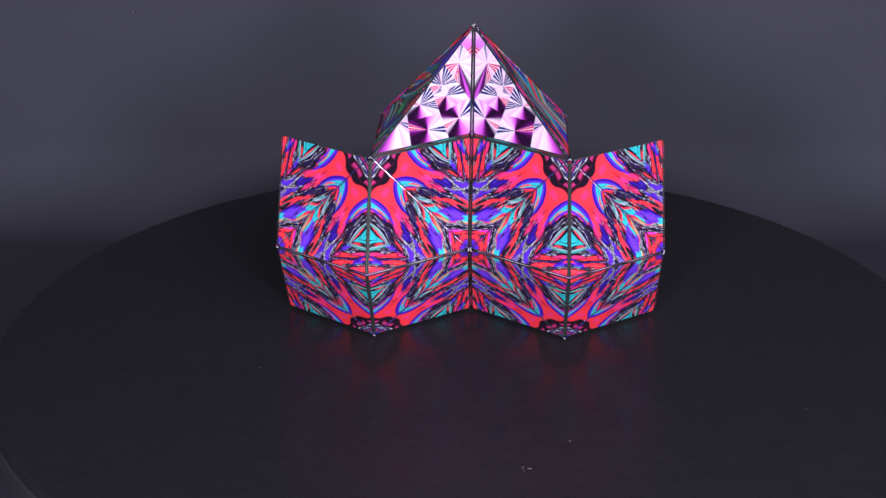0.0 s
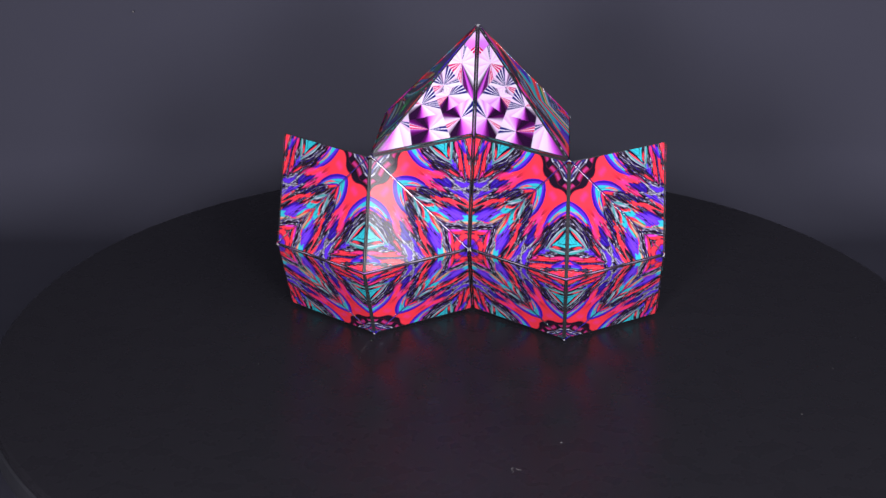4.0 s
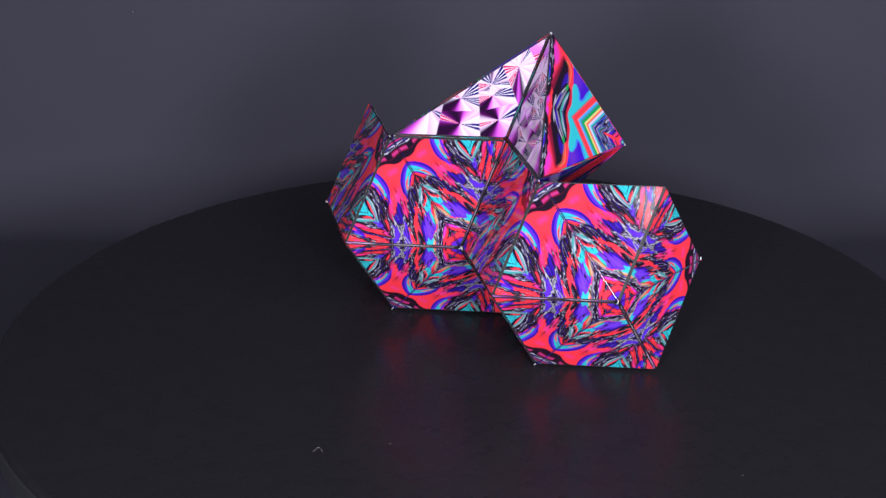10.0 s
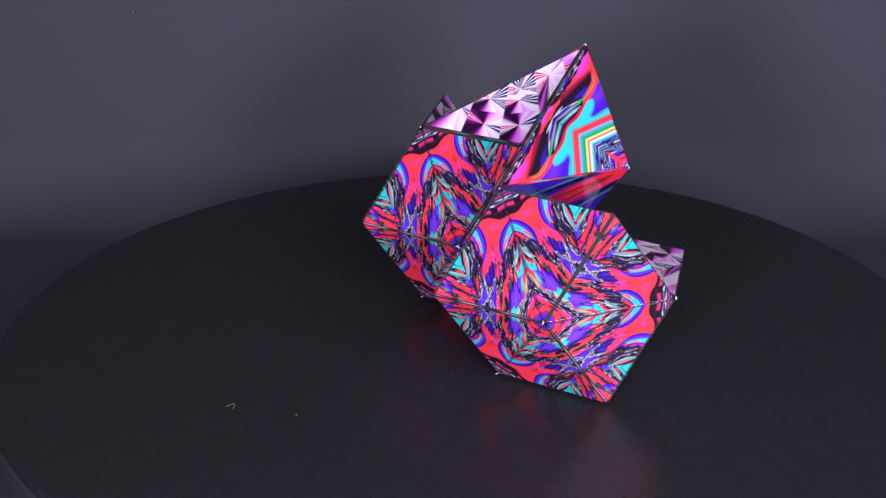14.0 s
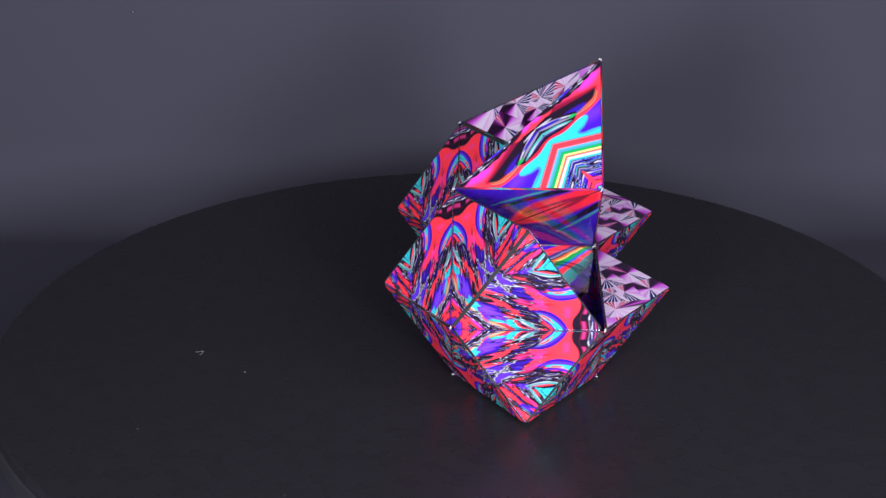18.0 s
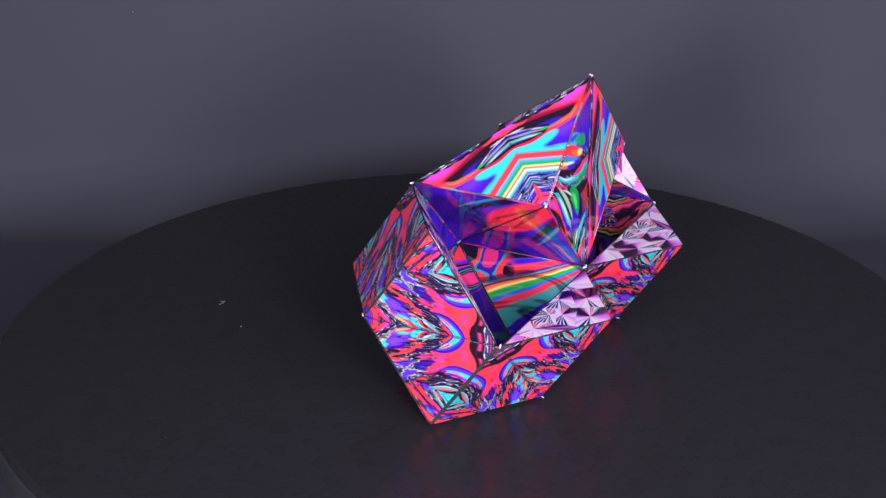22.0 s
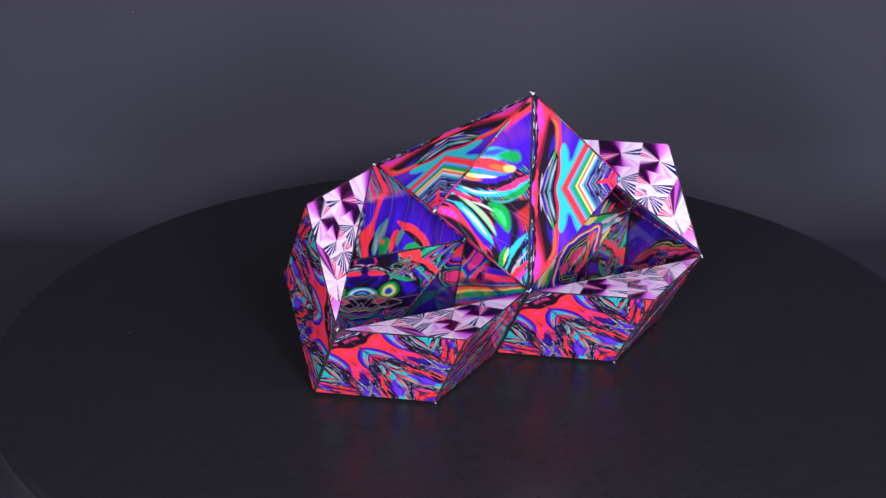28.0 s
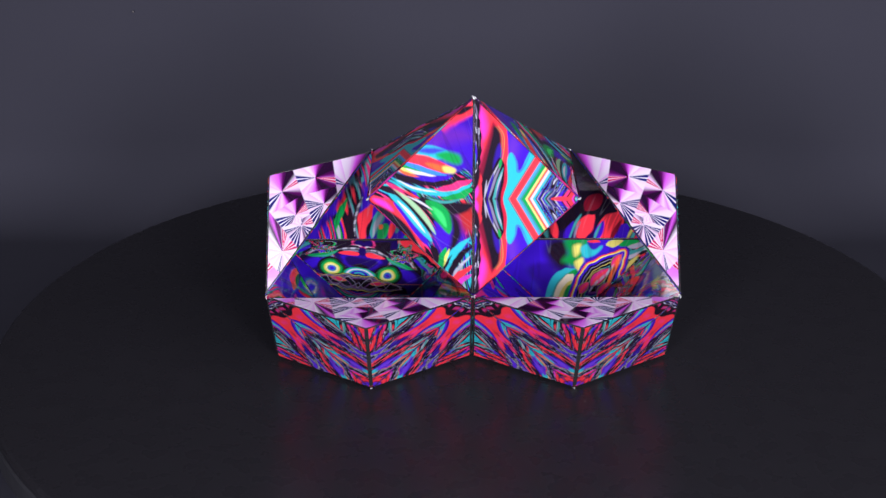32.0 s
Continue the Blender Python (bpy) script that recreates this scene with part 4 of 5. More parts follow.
def eye_plain(u, v):
    """Dark blue ground with two green and yellow eyes, a pink dome, flowers and a beaded leaf, mirrored about the middle."""
    # the drawing's middle line leans a little on the panel
    px, py = u - v + 0.1145, 1 - u - v - 0.0213
    h, w = -0.152 * px + 0.988 * py + 0.0213, np.abs(0.988 * px + 0.152 * py)
    q = waves(w, h, 61, freq=11)
    violet, night = srgb(56, 22, 190), srgb(30, 14, 84)
    c = np.tile(night, (len(u), 1))

    def fill(c, ink_color, pts, soft=0.010):
        return over(c, patch_of(w, h, pts, soft), ink_color)

    def draw(c, ink_color, wide, pts, soft=0.007):
        return over(c, stroke(w, h, pts, wide, soft), ink_color)

    c = over(c, step(-0.1, 0.3, q), BLACK)
    c = fill(c, violet, ((0.012, 0.202), (0.129, 0.194), (0.217, 0.224), (0.164, 0.275), (0.090, 0.347), (0.006, 0.344), (0.103, 0.328), (0.181, 0.271), (0.154, 0.204)), 0.03)
    c = fill(c, violet, ((0.376, 0.253), (0.525, 0.290), (0.610, 0.373), (0.532, 0.420), (0.465, 0.375)), 0.02)
    # the flowing sides
    side = ribbons(0.7 * w + 0.5 * h + 0.04 * q, h * 2, 63, 19)
    m = step(0.50, 0.60, w - 0.4 * h)
    c = c * (1 - m[:, None]) + side * m[:, None]
    for pts, ink_color, wide in ((((0.337, -0.033), (0.481, -0.022), (0.627, -0.005)), RED, 0.07), (((0.437, 0.002), (0.611, 0.048), (0.795, 0.159), (0.880, 0.241)), RED, 0.035), (((0.501, 0.034), (0.669, 0.120), (0.832, 0.246)), BLACK, 0.020), (((0.483, 0.074), (0.627, 0.163), (0.765, 0.279)), TEAL, 0.016), (((0.476, 0.114), (0.607, 0.191), (0.731, 0.295)), violet, 0.016)):
        c = draw(c, ink_color, wide, pts)
    # feathery tufts
    a = np.arctan2(h - 0.12, w - 0.43)
    g = np.hypot(w - 0.43, (h - 0.12) * 1.4) * (1 + 0.22 * np.sin(7 * a) + 0.12 * waves(w, h, 60, freq=24))
    tuft = streaks(g * 1.6 + 0.04 * np.sin(5 * a), a * 0.12, 64, [(-9, BLACK), (-0.9, TEAL), (-0.65, BLACK), (-0.4, RED), (-0.2, BLACK), (0.0, GREEN), (0.15, GREY), (0.25, BLACK), (0.5, PINK), (0.65, BLACK), (0.85, PALE), (1.0, violet)], 34, 8)
    m = (1 - step(0.13, 0.17, g))[:, None]
    c = c * (1 - m) + tuft * m
    # dome, beaded arcs and the red bar
    c = fill(c, srgb(206, 52, 120), ((0.017, -0.015), (0.080, 0.000), (0.134, 0.046), (0.003, 0.086), (0.122, 0.085), (0.073, 0.003)))
    c = draw(c, PALE, 0.010, ((0.016, 0.081), (0.067, 0.078), (0.151, 0.089)))
    c = draw(c, BLACK, 0.040, ((0.036, 0.108), (0.071, 0.110), (0.192, 0.130), (0.305, 0.170)))
    c = over(c, stroke(w, h, ((0.036, 0.108), (0.071, 0.110), (0.180, 0.125), (0.280, 0.160)), 0.010) * (0.4 + 0.6 * (np.sin(w * 75) > -0.2)), PALE)
    c = draw(c, GREY, 0.008, ((0.033, 0.134), (0.074, 0.136), (0.207, 0.154)))
    c = draw(c, RED, 0.026, ((0.028, 0.172), (0.055, 0.170), (0.150, 0.173), (0.247, 0.182)))
    c = draw(c, GREEN, 0.024, ((0.256, 0.162), (0.347, 0.217), (0.459, 0.245), (0.569, 0.260)))
    c = draw(c, TEAL, 0.008, ((0.270, 0.173), (0.374, 0.234), (0.510, 0.266)))
    # the eyes
    g = np.hypot((w - 0.300) / 1.30, (h - 0.372)) / 0.078 + 0.10 * waves(w, h, 65, freq=13) + 0.5 * (w - 0.3) * (h - 0.37) * 20
    for lim, ink_color in ((1.55, BLACK), (1.30, srgb(8, 84, 40)), (1.12, GREEN), (0.90, srgb(120, 190, 60)), (0.80, YELLOW), (0.60, srgb(230, 228, 190)), (0.46, GREEN), (0.38, srgb(60, 90, 215)), (0.20, violet)):
        c = over(c, 1 - step(lim - 0.07, lim + 0.07, g), ink_color)
    # the pale fan between them
    g = np.hypot(w / 0.155, (h - 0.405) / 0.075)
    for lim, ink_color in ((1.12, GREEN), (1.02, CYAN), (0.90, WHITE), (0.74, CYAN), (0.62, violet), (0.40, CYAN), (0.22, BLUE)):
        c = over(c, (1 - step(lim - 0.05, lim + 0.05, g)) * (1 - step(0.405, 0.415, h)), ink_color)
    # the beaded leaf, thin ochre and grey outlines round red lenses
    far = np.abs(h - 0.50) / np.maximum(0.004, 0.100 * (1 - (w / 0.50) ** 2))
    inside = (1 - step(0.97, 1.03, far)) * (1 - step(0.46, 0.48, w))
    c = over(c, inside, BLACK)
    for at, ink_color in ((0.90, YELLOW * 0.7), (0.72, GREY), (0.55, srgb(110, 60, 130))):
        c = over(c, inside * band(far + 0.10 * np.sin(w * 34), at - 0.05, at + 0.05, 0.04), ink_color)
    c = over(c, lens(w, h, 0.12, 0.49, 0.30, 0.47, 0.030), YELLOW * 0.5)
    c = over(c, lens(w, h, 0.13, 0.49, 0.29, 0.47, 0.022), srgb(206, 40, 90))
    for k in range(3):
        c = over(c, inside * band(np.abs(np.sin(w * (14 + 5 * k) + k) * 0.06 - (h - 0.50)), -1, 0.006, 0.004) * 0.8, (GREY, srgb(120, 70, 130), PALE * 0.7)[k])
    low = ribbons(h + 0.3 * w, w * 2, 62, 24)
    m = (step(0.60, 0.63, h + 0.10 * w) * 0.9)[:, None]
    return c * (1 - m) + low * m


def leaf_plain(u, v):
    """Violet ground with a black cloud, green and yellow flames, pale nested arcs and a pointed leaf outlined in rainbow lines."""
    violet, night = srgb(58, 22, 192), srgb(34, 14, 96)
    q = waves(u, v, 71, freq=9)
    c = np.tile(violet, (len(u), 1))
    c = over(c, step(0.2, 0.9, q) * 0.6, night)

    def fill(c, ink_color, pts, soft=0.012):
        return over(c, patch_of(u, v, pts, soft), ink_color)

    def draw(c, ink_color, wide, pts, soft=0.006):
        return over(c, stroke(u, v, pts, wide, soft), ink_color)

    # streaks that fill the far side
    far = streaks(u + v * 0.4, v - u * 0.4, 74, [(-9, violet), (-1.0, BLACK), (-0.6, GREEN * 0.7), (-0.45, BLACK), (-0.1, YELLOW * 0.6), (0.0, BLACK), (0.3, TEAL), (0.42, BLACK), (0.7, RED), (0.85, BLACK), (1.1, PALE)], 20, 5)
    m = patch_of(u, v, ((-0.127, 0.421), (-0.015, 0.572), (0.096, 0.721), (0.223, 0.791), (0.055, 0.974), (-0.605, 0.851)), 0.02)[:, None]
    c = c * (1 - m) + far * m
    c = fill(c, BLACK, ((0.577, 0.421), (0.488, 0.501), (0.402, 0.444), (0.328, 0.350), (0.366, 0.291), (0.470, 0.284), (0.555, 0.330)), 0.05)
    # flames
    c = fill(c, GREEN * 0.8, ((0.507, 0.496), (0.387, 0.617), (0.320, 0.543), (0.299, 0.463), (0.251, 0.407), (0.329, 0.374), (0.393, 0.353), (0.415, 0.432)), 0.03)
    c = fill(c, YELLOW, ((0.423, 0.499), (0.392, 0.539), (0.352, 0.490), (0.357, 0.448)), 0.02)
    c = fill(c, YELLOW, ((0.323, 0.416), (0.299, 0.476), (0.245, 0.413), (0.257, 0.377)), 0.015)
    c = fill(c, CYAN, ((0.372, 0.521), (0.360, 0.580), (0.302, 0.596), (0.271, 0.649), (0.256, 0.588), (0.280, 0.505), (0.312, 0.488)), 0.012)
    c = fill(c, BLUE, ((0.380, 0.599), (0.317, 0.668), (0.283, 0.613), (0.315, 0.572)), 0.010)
    c = draw(c, RED, 0.012, ((0.374, 0.593), (0.342, 0.633), (0.304, 0.656)))
    c = draw(c, YELLOW * 0.9, 0.030, ((0.259, 0.672), (0.228, 0.725), (0.190, 0.784)))
    c = draw(c, GREEN, 0.030, ((0.189, 0.736), (0.151, 0.795), (0.108, 0.871)))
    c = draw(c, PALE, 0.020, ((0.130, 0.764), (0.093, 0.835), (0.050, 0.911)))
    c = draw(c, TEAL, 0.022, ((0.082, 0.696), (0.071, 0.768), (0.035, 0.863)))
    c = draw(c, YELLOW * 0.8, 0.014, ((0.001, 0.633), (0.023, 0.712), (0.026, 0.797)))
    c = draw(c, PALE * 1.1, 0.014, ((0.075, 0.678), (0.057, 0.744), (0.040, 0.821)))
    # pale nested arcs
    for pts, ink_color, wide in ((((0.240, 0.029), (0.311, 0.203), (0.301, 0.312), (0.264, 0.383)), CYAN, 0.040), (((0.214, 0.052), (0.271, 0.201), (0.274, 0.299), (0.250, 0.358)), TEAL, 0.024), (((0.195, 0.069), (0.245, 0.200), (0.255, 0.304), (0.243, 0.340)), srgb(226, 214, 190), 0.034), (((0.169, 0.092), (0.212, 0.205), (0.228, 0.303)), YELLOW * 0.8, 0.020), (((0.143, 0.115), (0.186, 0.216), (0.202, 0.289)), GREEN, 0.022), (((0.288, 0.312), (0.263, 0.359), (0.196, 0.320), (0.147, 0.238)), GREEN, 0.020), (((0.118, 0.139), (0.153, 0.220), (0.175, 0.288)), BLACK, 0.016)):
        c = draw(c, ink_color, wide, pts)
    # the leaf
    leaf = ((0.085, 0.168), (0.182, 0.295), (0.232, 0.412), (0.228, 0.527), (0.186, 0.640), (0.126, 0.737), (0.068, 0.672), (0.005, 0.567), (-0.052, 0.455), (-0.103, 0.337))
    d = near(u, v, curve(leaf, True), True)[0] + 0.004 * waves(u, v, 75, freq=40)
    for lim, ink_color in ((0.030, BLUE), (0.012, RED), (0.002, YELLOW), (-0.008, violet), (-0.026, BLACK), (-0.040, GREY), (-0.046, BLACK), (-0.062, YELLOW * 0.6), (-0.068, BLACK), (-0.085, TEAL * 0.8), (-0.092, night), (-0.110, srgb(90, 40, 110)), (-0.125, BLACK)):
        c = over(c, 1 - step(lim - 0.004, lim + 0.004, d), ink_color)
    for a, wide in ((((0.098, 0.370), (0.107, 0.449), (0.104, 0.552)), 0.040), (((0.098, 0.582), (0.114, 0.643), (0.122, 0.698)), 0.026), (((0.108, 0.261), (0.123, 0.310), (0.125, 0.371)), 0.026), (((-0.016, 0.334), (0.006, 0.403), (0.022, 0.476)), 0.028)):
        c = draw(c, YELLOW * 0.6, wide * 1.35, a)
        c = draw(c, BLACK, wide * 1.2, a)
        c = draw(c, srgb(214, 46, 130), wide, a)
        c = draw(c, srgb(240, 60, 90), wide * 0.4, a)
    c = over(c, stroke(u, v, ((-0.014, 0.408), (0.043, 0.520), (0.094, 0.636), (0.122, 0.710)), 0.016) * (0.4 + 0.6 * (np.sin((u - v) * 90) > -0.2)), ORANGE)
    c = over(c, stroke(u, v, ((0.070, 0.320), (0.087, 0.418), (0.083, 0.521), (0.106, 0.613)), 0.010) * (0.4 + 0.6 * (np.sin((u - v) * 110) > -0.2)), PALE)
    return c


def flame_plain(u, v):
    """Red flames and thin many-coloured lines on a near-black ground."""
    violet, night = srgb(58, 22, 180), srgb(30, 12, 80)
    q = waves(u, v, 101, n=6, freq=8)
    c = np.tile(BLACK * 0.8, (len(u), 1))
    c = over(c, step(0.3, 0.9, q) * 0.7, night)
    c = over(c, (1 - step(-1.1, -0.5, q)) * 0.6, srgb(92, 16, 30))

    def draw(c, ink_color, wide, pts, soft=0.008):
        return over(c, stroke(u, v, pts, wide, soft), ink_color)

    for pts, ink_color, wide in ((((0.453, 0.575), (0.374, 0.541), (0.302, 0.513), (0.224, 0.505)), RED, 0.060), (((0.344, 0.696), (0.259, 0.668), (0.157, 0.645), (0.056, 0.636)), RED, 0.085), (((0.263, 0.785), (0.191, 0.757), (0.094, 0.728)), violet, 0.050), (((0.367, 0.671), (0.288, 0.623), (0.209, 0.589)), violet, 0.030), (((0.379, 0.658), (0.305, 0.617), (0.233, 0.589)), TEAL, 0.010),
                                 (((0.211, 0.829), (0.138, 0.801), (0.066, 0.786)), YELLOW * 0.7, 0.010), (((0.200, 0.855), (0.127, 0.827), (0.061, 0.818)), TEAL, 0.012), (((0.182, 0.874), (0.110, 0.859), (0.050, 0.857)), RED, 0.016), (((0.499, 0.525), (0.438, 0.485), (0.365, 0.457), (0.287, 0.436)), TEAL, 0.014), (((0.476, 0.550), (0.409, 0.503), (0.336, 0.476)), GREY, 0.008),
                                 (((0.522, 0.500), (0.449, 0.459), (0.364, 0.431)), violet, 0.024), (((0.286, 0.747), (0.207, 0.712), (0.111, 0.683)), srgb(120, 20, 40), 0.020), (((0.252, 0.435), (0.163, 0.427), (0.080, 0.438)), srgb(120, 20, 40), 0.06), (((0.562, 0.455), (0.511, 0.377), (0.460, 0.299)), RED, 0.030), (((0.602, 0.411), (0.544, 0.314), (0.488, 0.242)), TEAL, 0.020), (((0.654, 0.354), (0.589, 0.238), (0.519, 0.142)), violet, 0.060), (((0.717, 0.285), (0.644, 0.150), (0.563, 0.054)), RED, 0.050)):
        c = draw(c, ink_color, wide, pts)
    return c


def pod_plain(u, v):
    """A dark violet ground with a long red and black pod outlined in pale green."""
    a, b2 = (u * 0.86 + v * 0.51), (v * 0.86 - u * 0.51)
    q = waves(a, b2, 76, freq=6)
    c = np.tile(srgb(44, 22, 130), (len(u), 1))
    c = over(c, step(0.2, 0.7, q), BLACK)
    c = over(c, step(0.9, 1.2, q), srgb(60, 30, 175))
    c = over(c, band(b2 + 0.05 * np.sin(a * 9), 0.20, 0.25, 0.02), srgb(70, 50, 90))
    jag = b2 + 0.012 * waves(a, b2, 77, freq=30) + 0.02 * np.sin(a * 16)
    for wide, ink_color in ((0.200, NAVY), (0.185, BLACK), (0.155, YELLOW * 0.5), (0.147, BLACK), (0.132, GREEN * 0.6), (0.124, srgb(190, 40, 70)), (0.095, BLACK), (0.080, GREY * 0.6), (0.072, srgb(200, 40, 80)), (0.045, srgb(90, 30, 80)), (0.030, BLACK)):
        c = over(c, lens(a, jag, 0.02, 0.0, 0.66, 0.0, wide), ink_color)
    m = lens(a, jag, 0.04, 0.0, 0.62, 0.0, 0.115) * step(0.1, 0.5, waves(a, b2, 78, freq=17))
    fine = streaks(jag, a, 79, SOOT, 40, 11)
    c = c * (1 - m[:, None]) + fine * m[:, None]
    m = step(0.42, 0.50, v)
    return c * (1 - m[:, None]) + ribbons(a + 0.05 * q, b2, 80, 9) * m[:, None]


def patch_plain(u, v):
    """A violet-blue field with a red drop, teal stems, a green leaf with an orange dot, and flows to one side."""
    violet, night = srgb(60, 24, 186), srgb(36, 14, 104)
    h, p = 1 - u - v, u - v
    q = waves(p, h, 81, n=6, freq=6)
    c = np.tile(violet, (len(u), 1))
    c = over(c, step(0.2, 0.9, q) * 0.7, night)

    def fill(c, ink_color, pts, soft=0.008):
        return over(c, patch_of(u, v, pts, soft), ink_color)

    def draw(c, ink_color, wide, pts, soft=0.006):
        return over(c, stroke(u, v, pts, wide, soft), ink_color)

    low = streaks(p + 0.15 * h, h, 83, [(-9, violet), (-1.0, RED), (-0.6, BLACK), (-0.35, TEAL), (-0.2, GREY), (-0.1, BLACK), (0.15, RED), (0.4, violet), (0.6, BLACK), (0.75, GREEN), (0.9, PALE), (1.0, BLACK)], 24, 4)
    m = patch_of(u, v, ((0.190, 0.782), (0.144, 0.583), (0.081, 0.403), (0.057, 0.236), (0.184, 0.297), (0.287, 0.441), (0.410, 0.583)), 0.02)[:, None]
    c = c * (1 - m) + low * m
    top = streaks(p * 0.9 + 0.2 * h, h, 87, [(-9, RED), (-0.8, BLACK), (-0.5, TEAL), (-0.25, BLUE), (0.0, RED), (0.3, BLACK), (0.5, GREY), (0.6, TEAL), (0.9, PINK)], 22, 4)
    m = (step(0.60, 0.70, h + 0.05 * q) * 0.9)[:, None]
    c = c * (1 - m) + top * m
    c = draw(c, GREEN, 0.024, ((0.245, 0.660), (0.178, 0.541), (0.129, 0.406)))
    c = fill(c, RED, ((0.416, 0.577), (0.342, 0.511), (0.281, 0.459), (0.281, 0.399), (0.275, 0.321), (0.232, 0.229), (0.196, 0.144), (0.232, 0.135), (0.281, 0.244), (0.324, 0.337), (0.373, 0.400), (0.385, 0.461), (0.447, 0.549)))
    c = draw(c, BLACK, 0.020, ((0.386, 0.593), (0.300, 0.514), (0.238, 0.414), (0.202, 0.316)))
    c = over(c, stroke(u, v, ((0.379, 0.586), (0.303, 0.511), (0.245, 0.420), (0.208, 0.323)), 0.010) * (0.3 + 0.7 * (np.sin(h * 70) > 0)), PALE)
    c = draw(c, TEAL, 0.034, ((0.484, 0.516), (0.428, 0.434), (0.403, 0.348), (0.366, 0.238)))
    c = draw(c, PALE * 0.8, 0.012, ((0.484, 0.504), (0.434, 0.428), (0.403, 0.336), (0.372, 0.244)))
    c = fill(c, GREEN, ((0.515, 0.488), (0.453, 0.423), (0.446, 0.381), (0.483, 0.348), (0.527, 0.381), (0.552, 0.455)))
    c = fill(c, ORANGE, ((0.434, 0.392), (0.452, 0.375), (0.477, 0.395), (0.459, 0.412)))
    c = draw(c, RED, 0.026, ((0.576, 0.432), (0.533, 0.351), (0.507, 0.289), (0.507, 0.253)))
    c = draw(c, TEAL, 0.020, ((0.576, 0.360), (0.545, 0.292), (0.532, 0.231), (0.538, 0.178)))
    c = draw(c, GREEN, 0.030, ((0.638, 0.340), (0.696, 0.269), (0.768, 0.234)))
    c = draw(c, RED, 0.040, ((0.446, 0.214), (0.569, 0.198), (0.699, 0.200), (0.812, 0.207)))
    c = draw(c, BLACK, 0.020, ((0.532, 0.231), (0.656, 0.227), (0.768, 0.234)))
    c = draw(c, BLACK, 0.018, ((0.453, 0.532), (0.404, 0.468), (0.379, 0.394)))
    return c


def night_plain(u, v):
    """Near-black violet clouds, with a red tip and smeared teal and pink arcs at the first corner."""
    q = waves(u, v, 66, n=6, freq=6)
    r = np.hypot(1 - u, v) + 0.03 * q
    c = np.tile(srgb(42, 20, 116), (len(u), 1))
    c = over(c, step(0.0, 0.5, q), BLACK)
    c = over(c, step(0.9, 1.2, q), srgb(58, 32, 160))
    c = over(c, band(np.abs(q + 0.5), -1, 0.10, 0.05) * 0.6, GREEN * 0.5)
    arcs = streaks(r, v * 2, 67, [(-9, PURPLE), (-0.9, BLACK), (-0.5, PINK), (-0.3, BLUE), (0.0, BLACK), (0.25, TEAL), (0.45, BLACK), (0.7, GREY), (0.8, BLACK), (1.0, PINK)], 30, 4)
    m = 1 - step(0.34, 0.42, r)
    c = c * (1 - m[:, None]) + arcs * m[:, None]
    return over(c, 1 - step(0.15, 0.19, r), RED)


def ray_plain(u, v):
    """Rainbow rays that leave the square corner."""
    k = (v + 0.16) / (u + v + 0.40) + 0.012 * waves(u, v, 91, freq=6) * (u + v)
    k = np.clip((k - 0.16) / 0.68, 0, 1)
    c = bands(k, [(0, BLACK), (0.06, srgb(66, 28, 190)), (0.12, RED), (0.19, NAVY), (0.22, GREY), (0.24, BLACK), (0.255, ORANGE), (0.28, YELLOW), (0.295, GREEN), (0.345, srgb(50, 90, 200)), (0.375, RED), (0.43, TEAL), (0.54, srgb(66, 28, 190)),
                  (0.66, BLACK), (0.70, srgb(90, 30, 120)), (0.8, BLUE)], 0.008)
    m = step(0.55, 0.7, u + v) * (1 - step(0.18, 0.24, k))
    z = waves(u, v, 93, freq=14)
    side = bands(z, [(-9, BLACK), (-0.5, RED), (0.2, TEAL), (0.4, BLUE), (0.8, PINK)])
    return c * (1 - m[:, None]) + side * m[:, None]


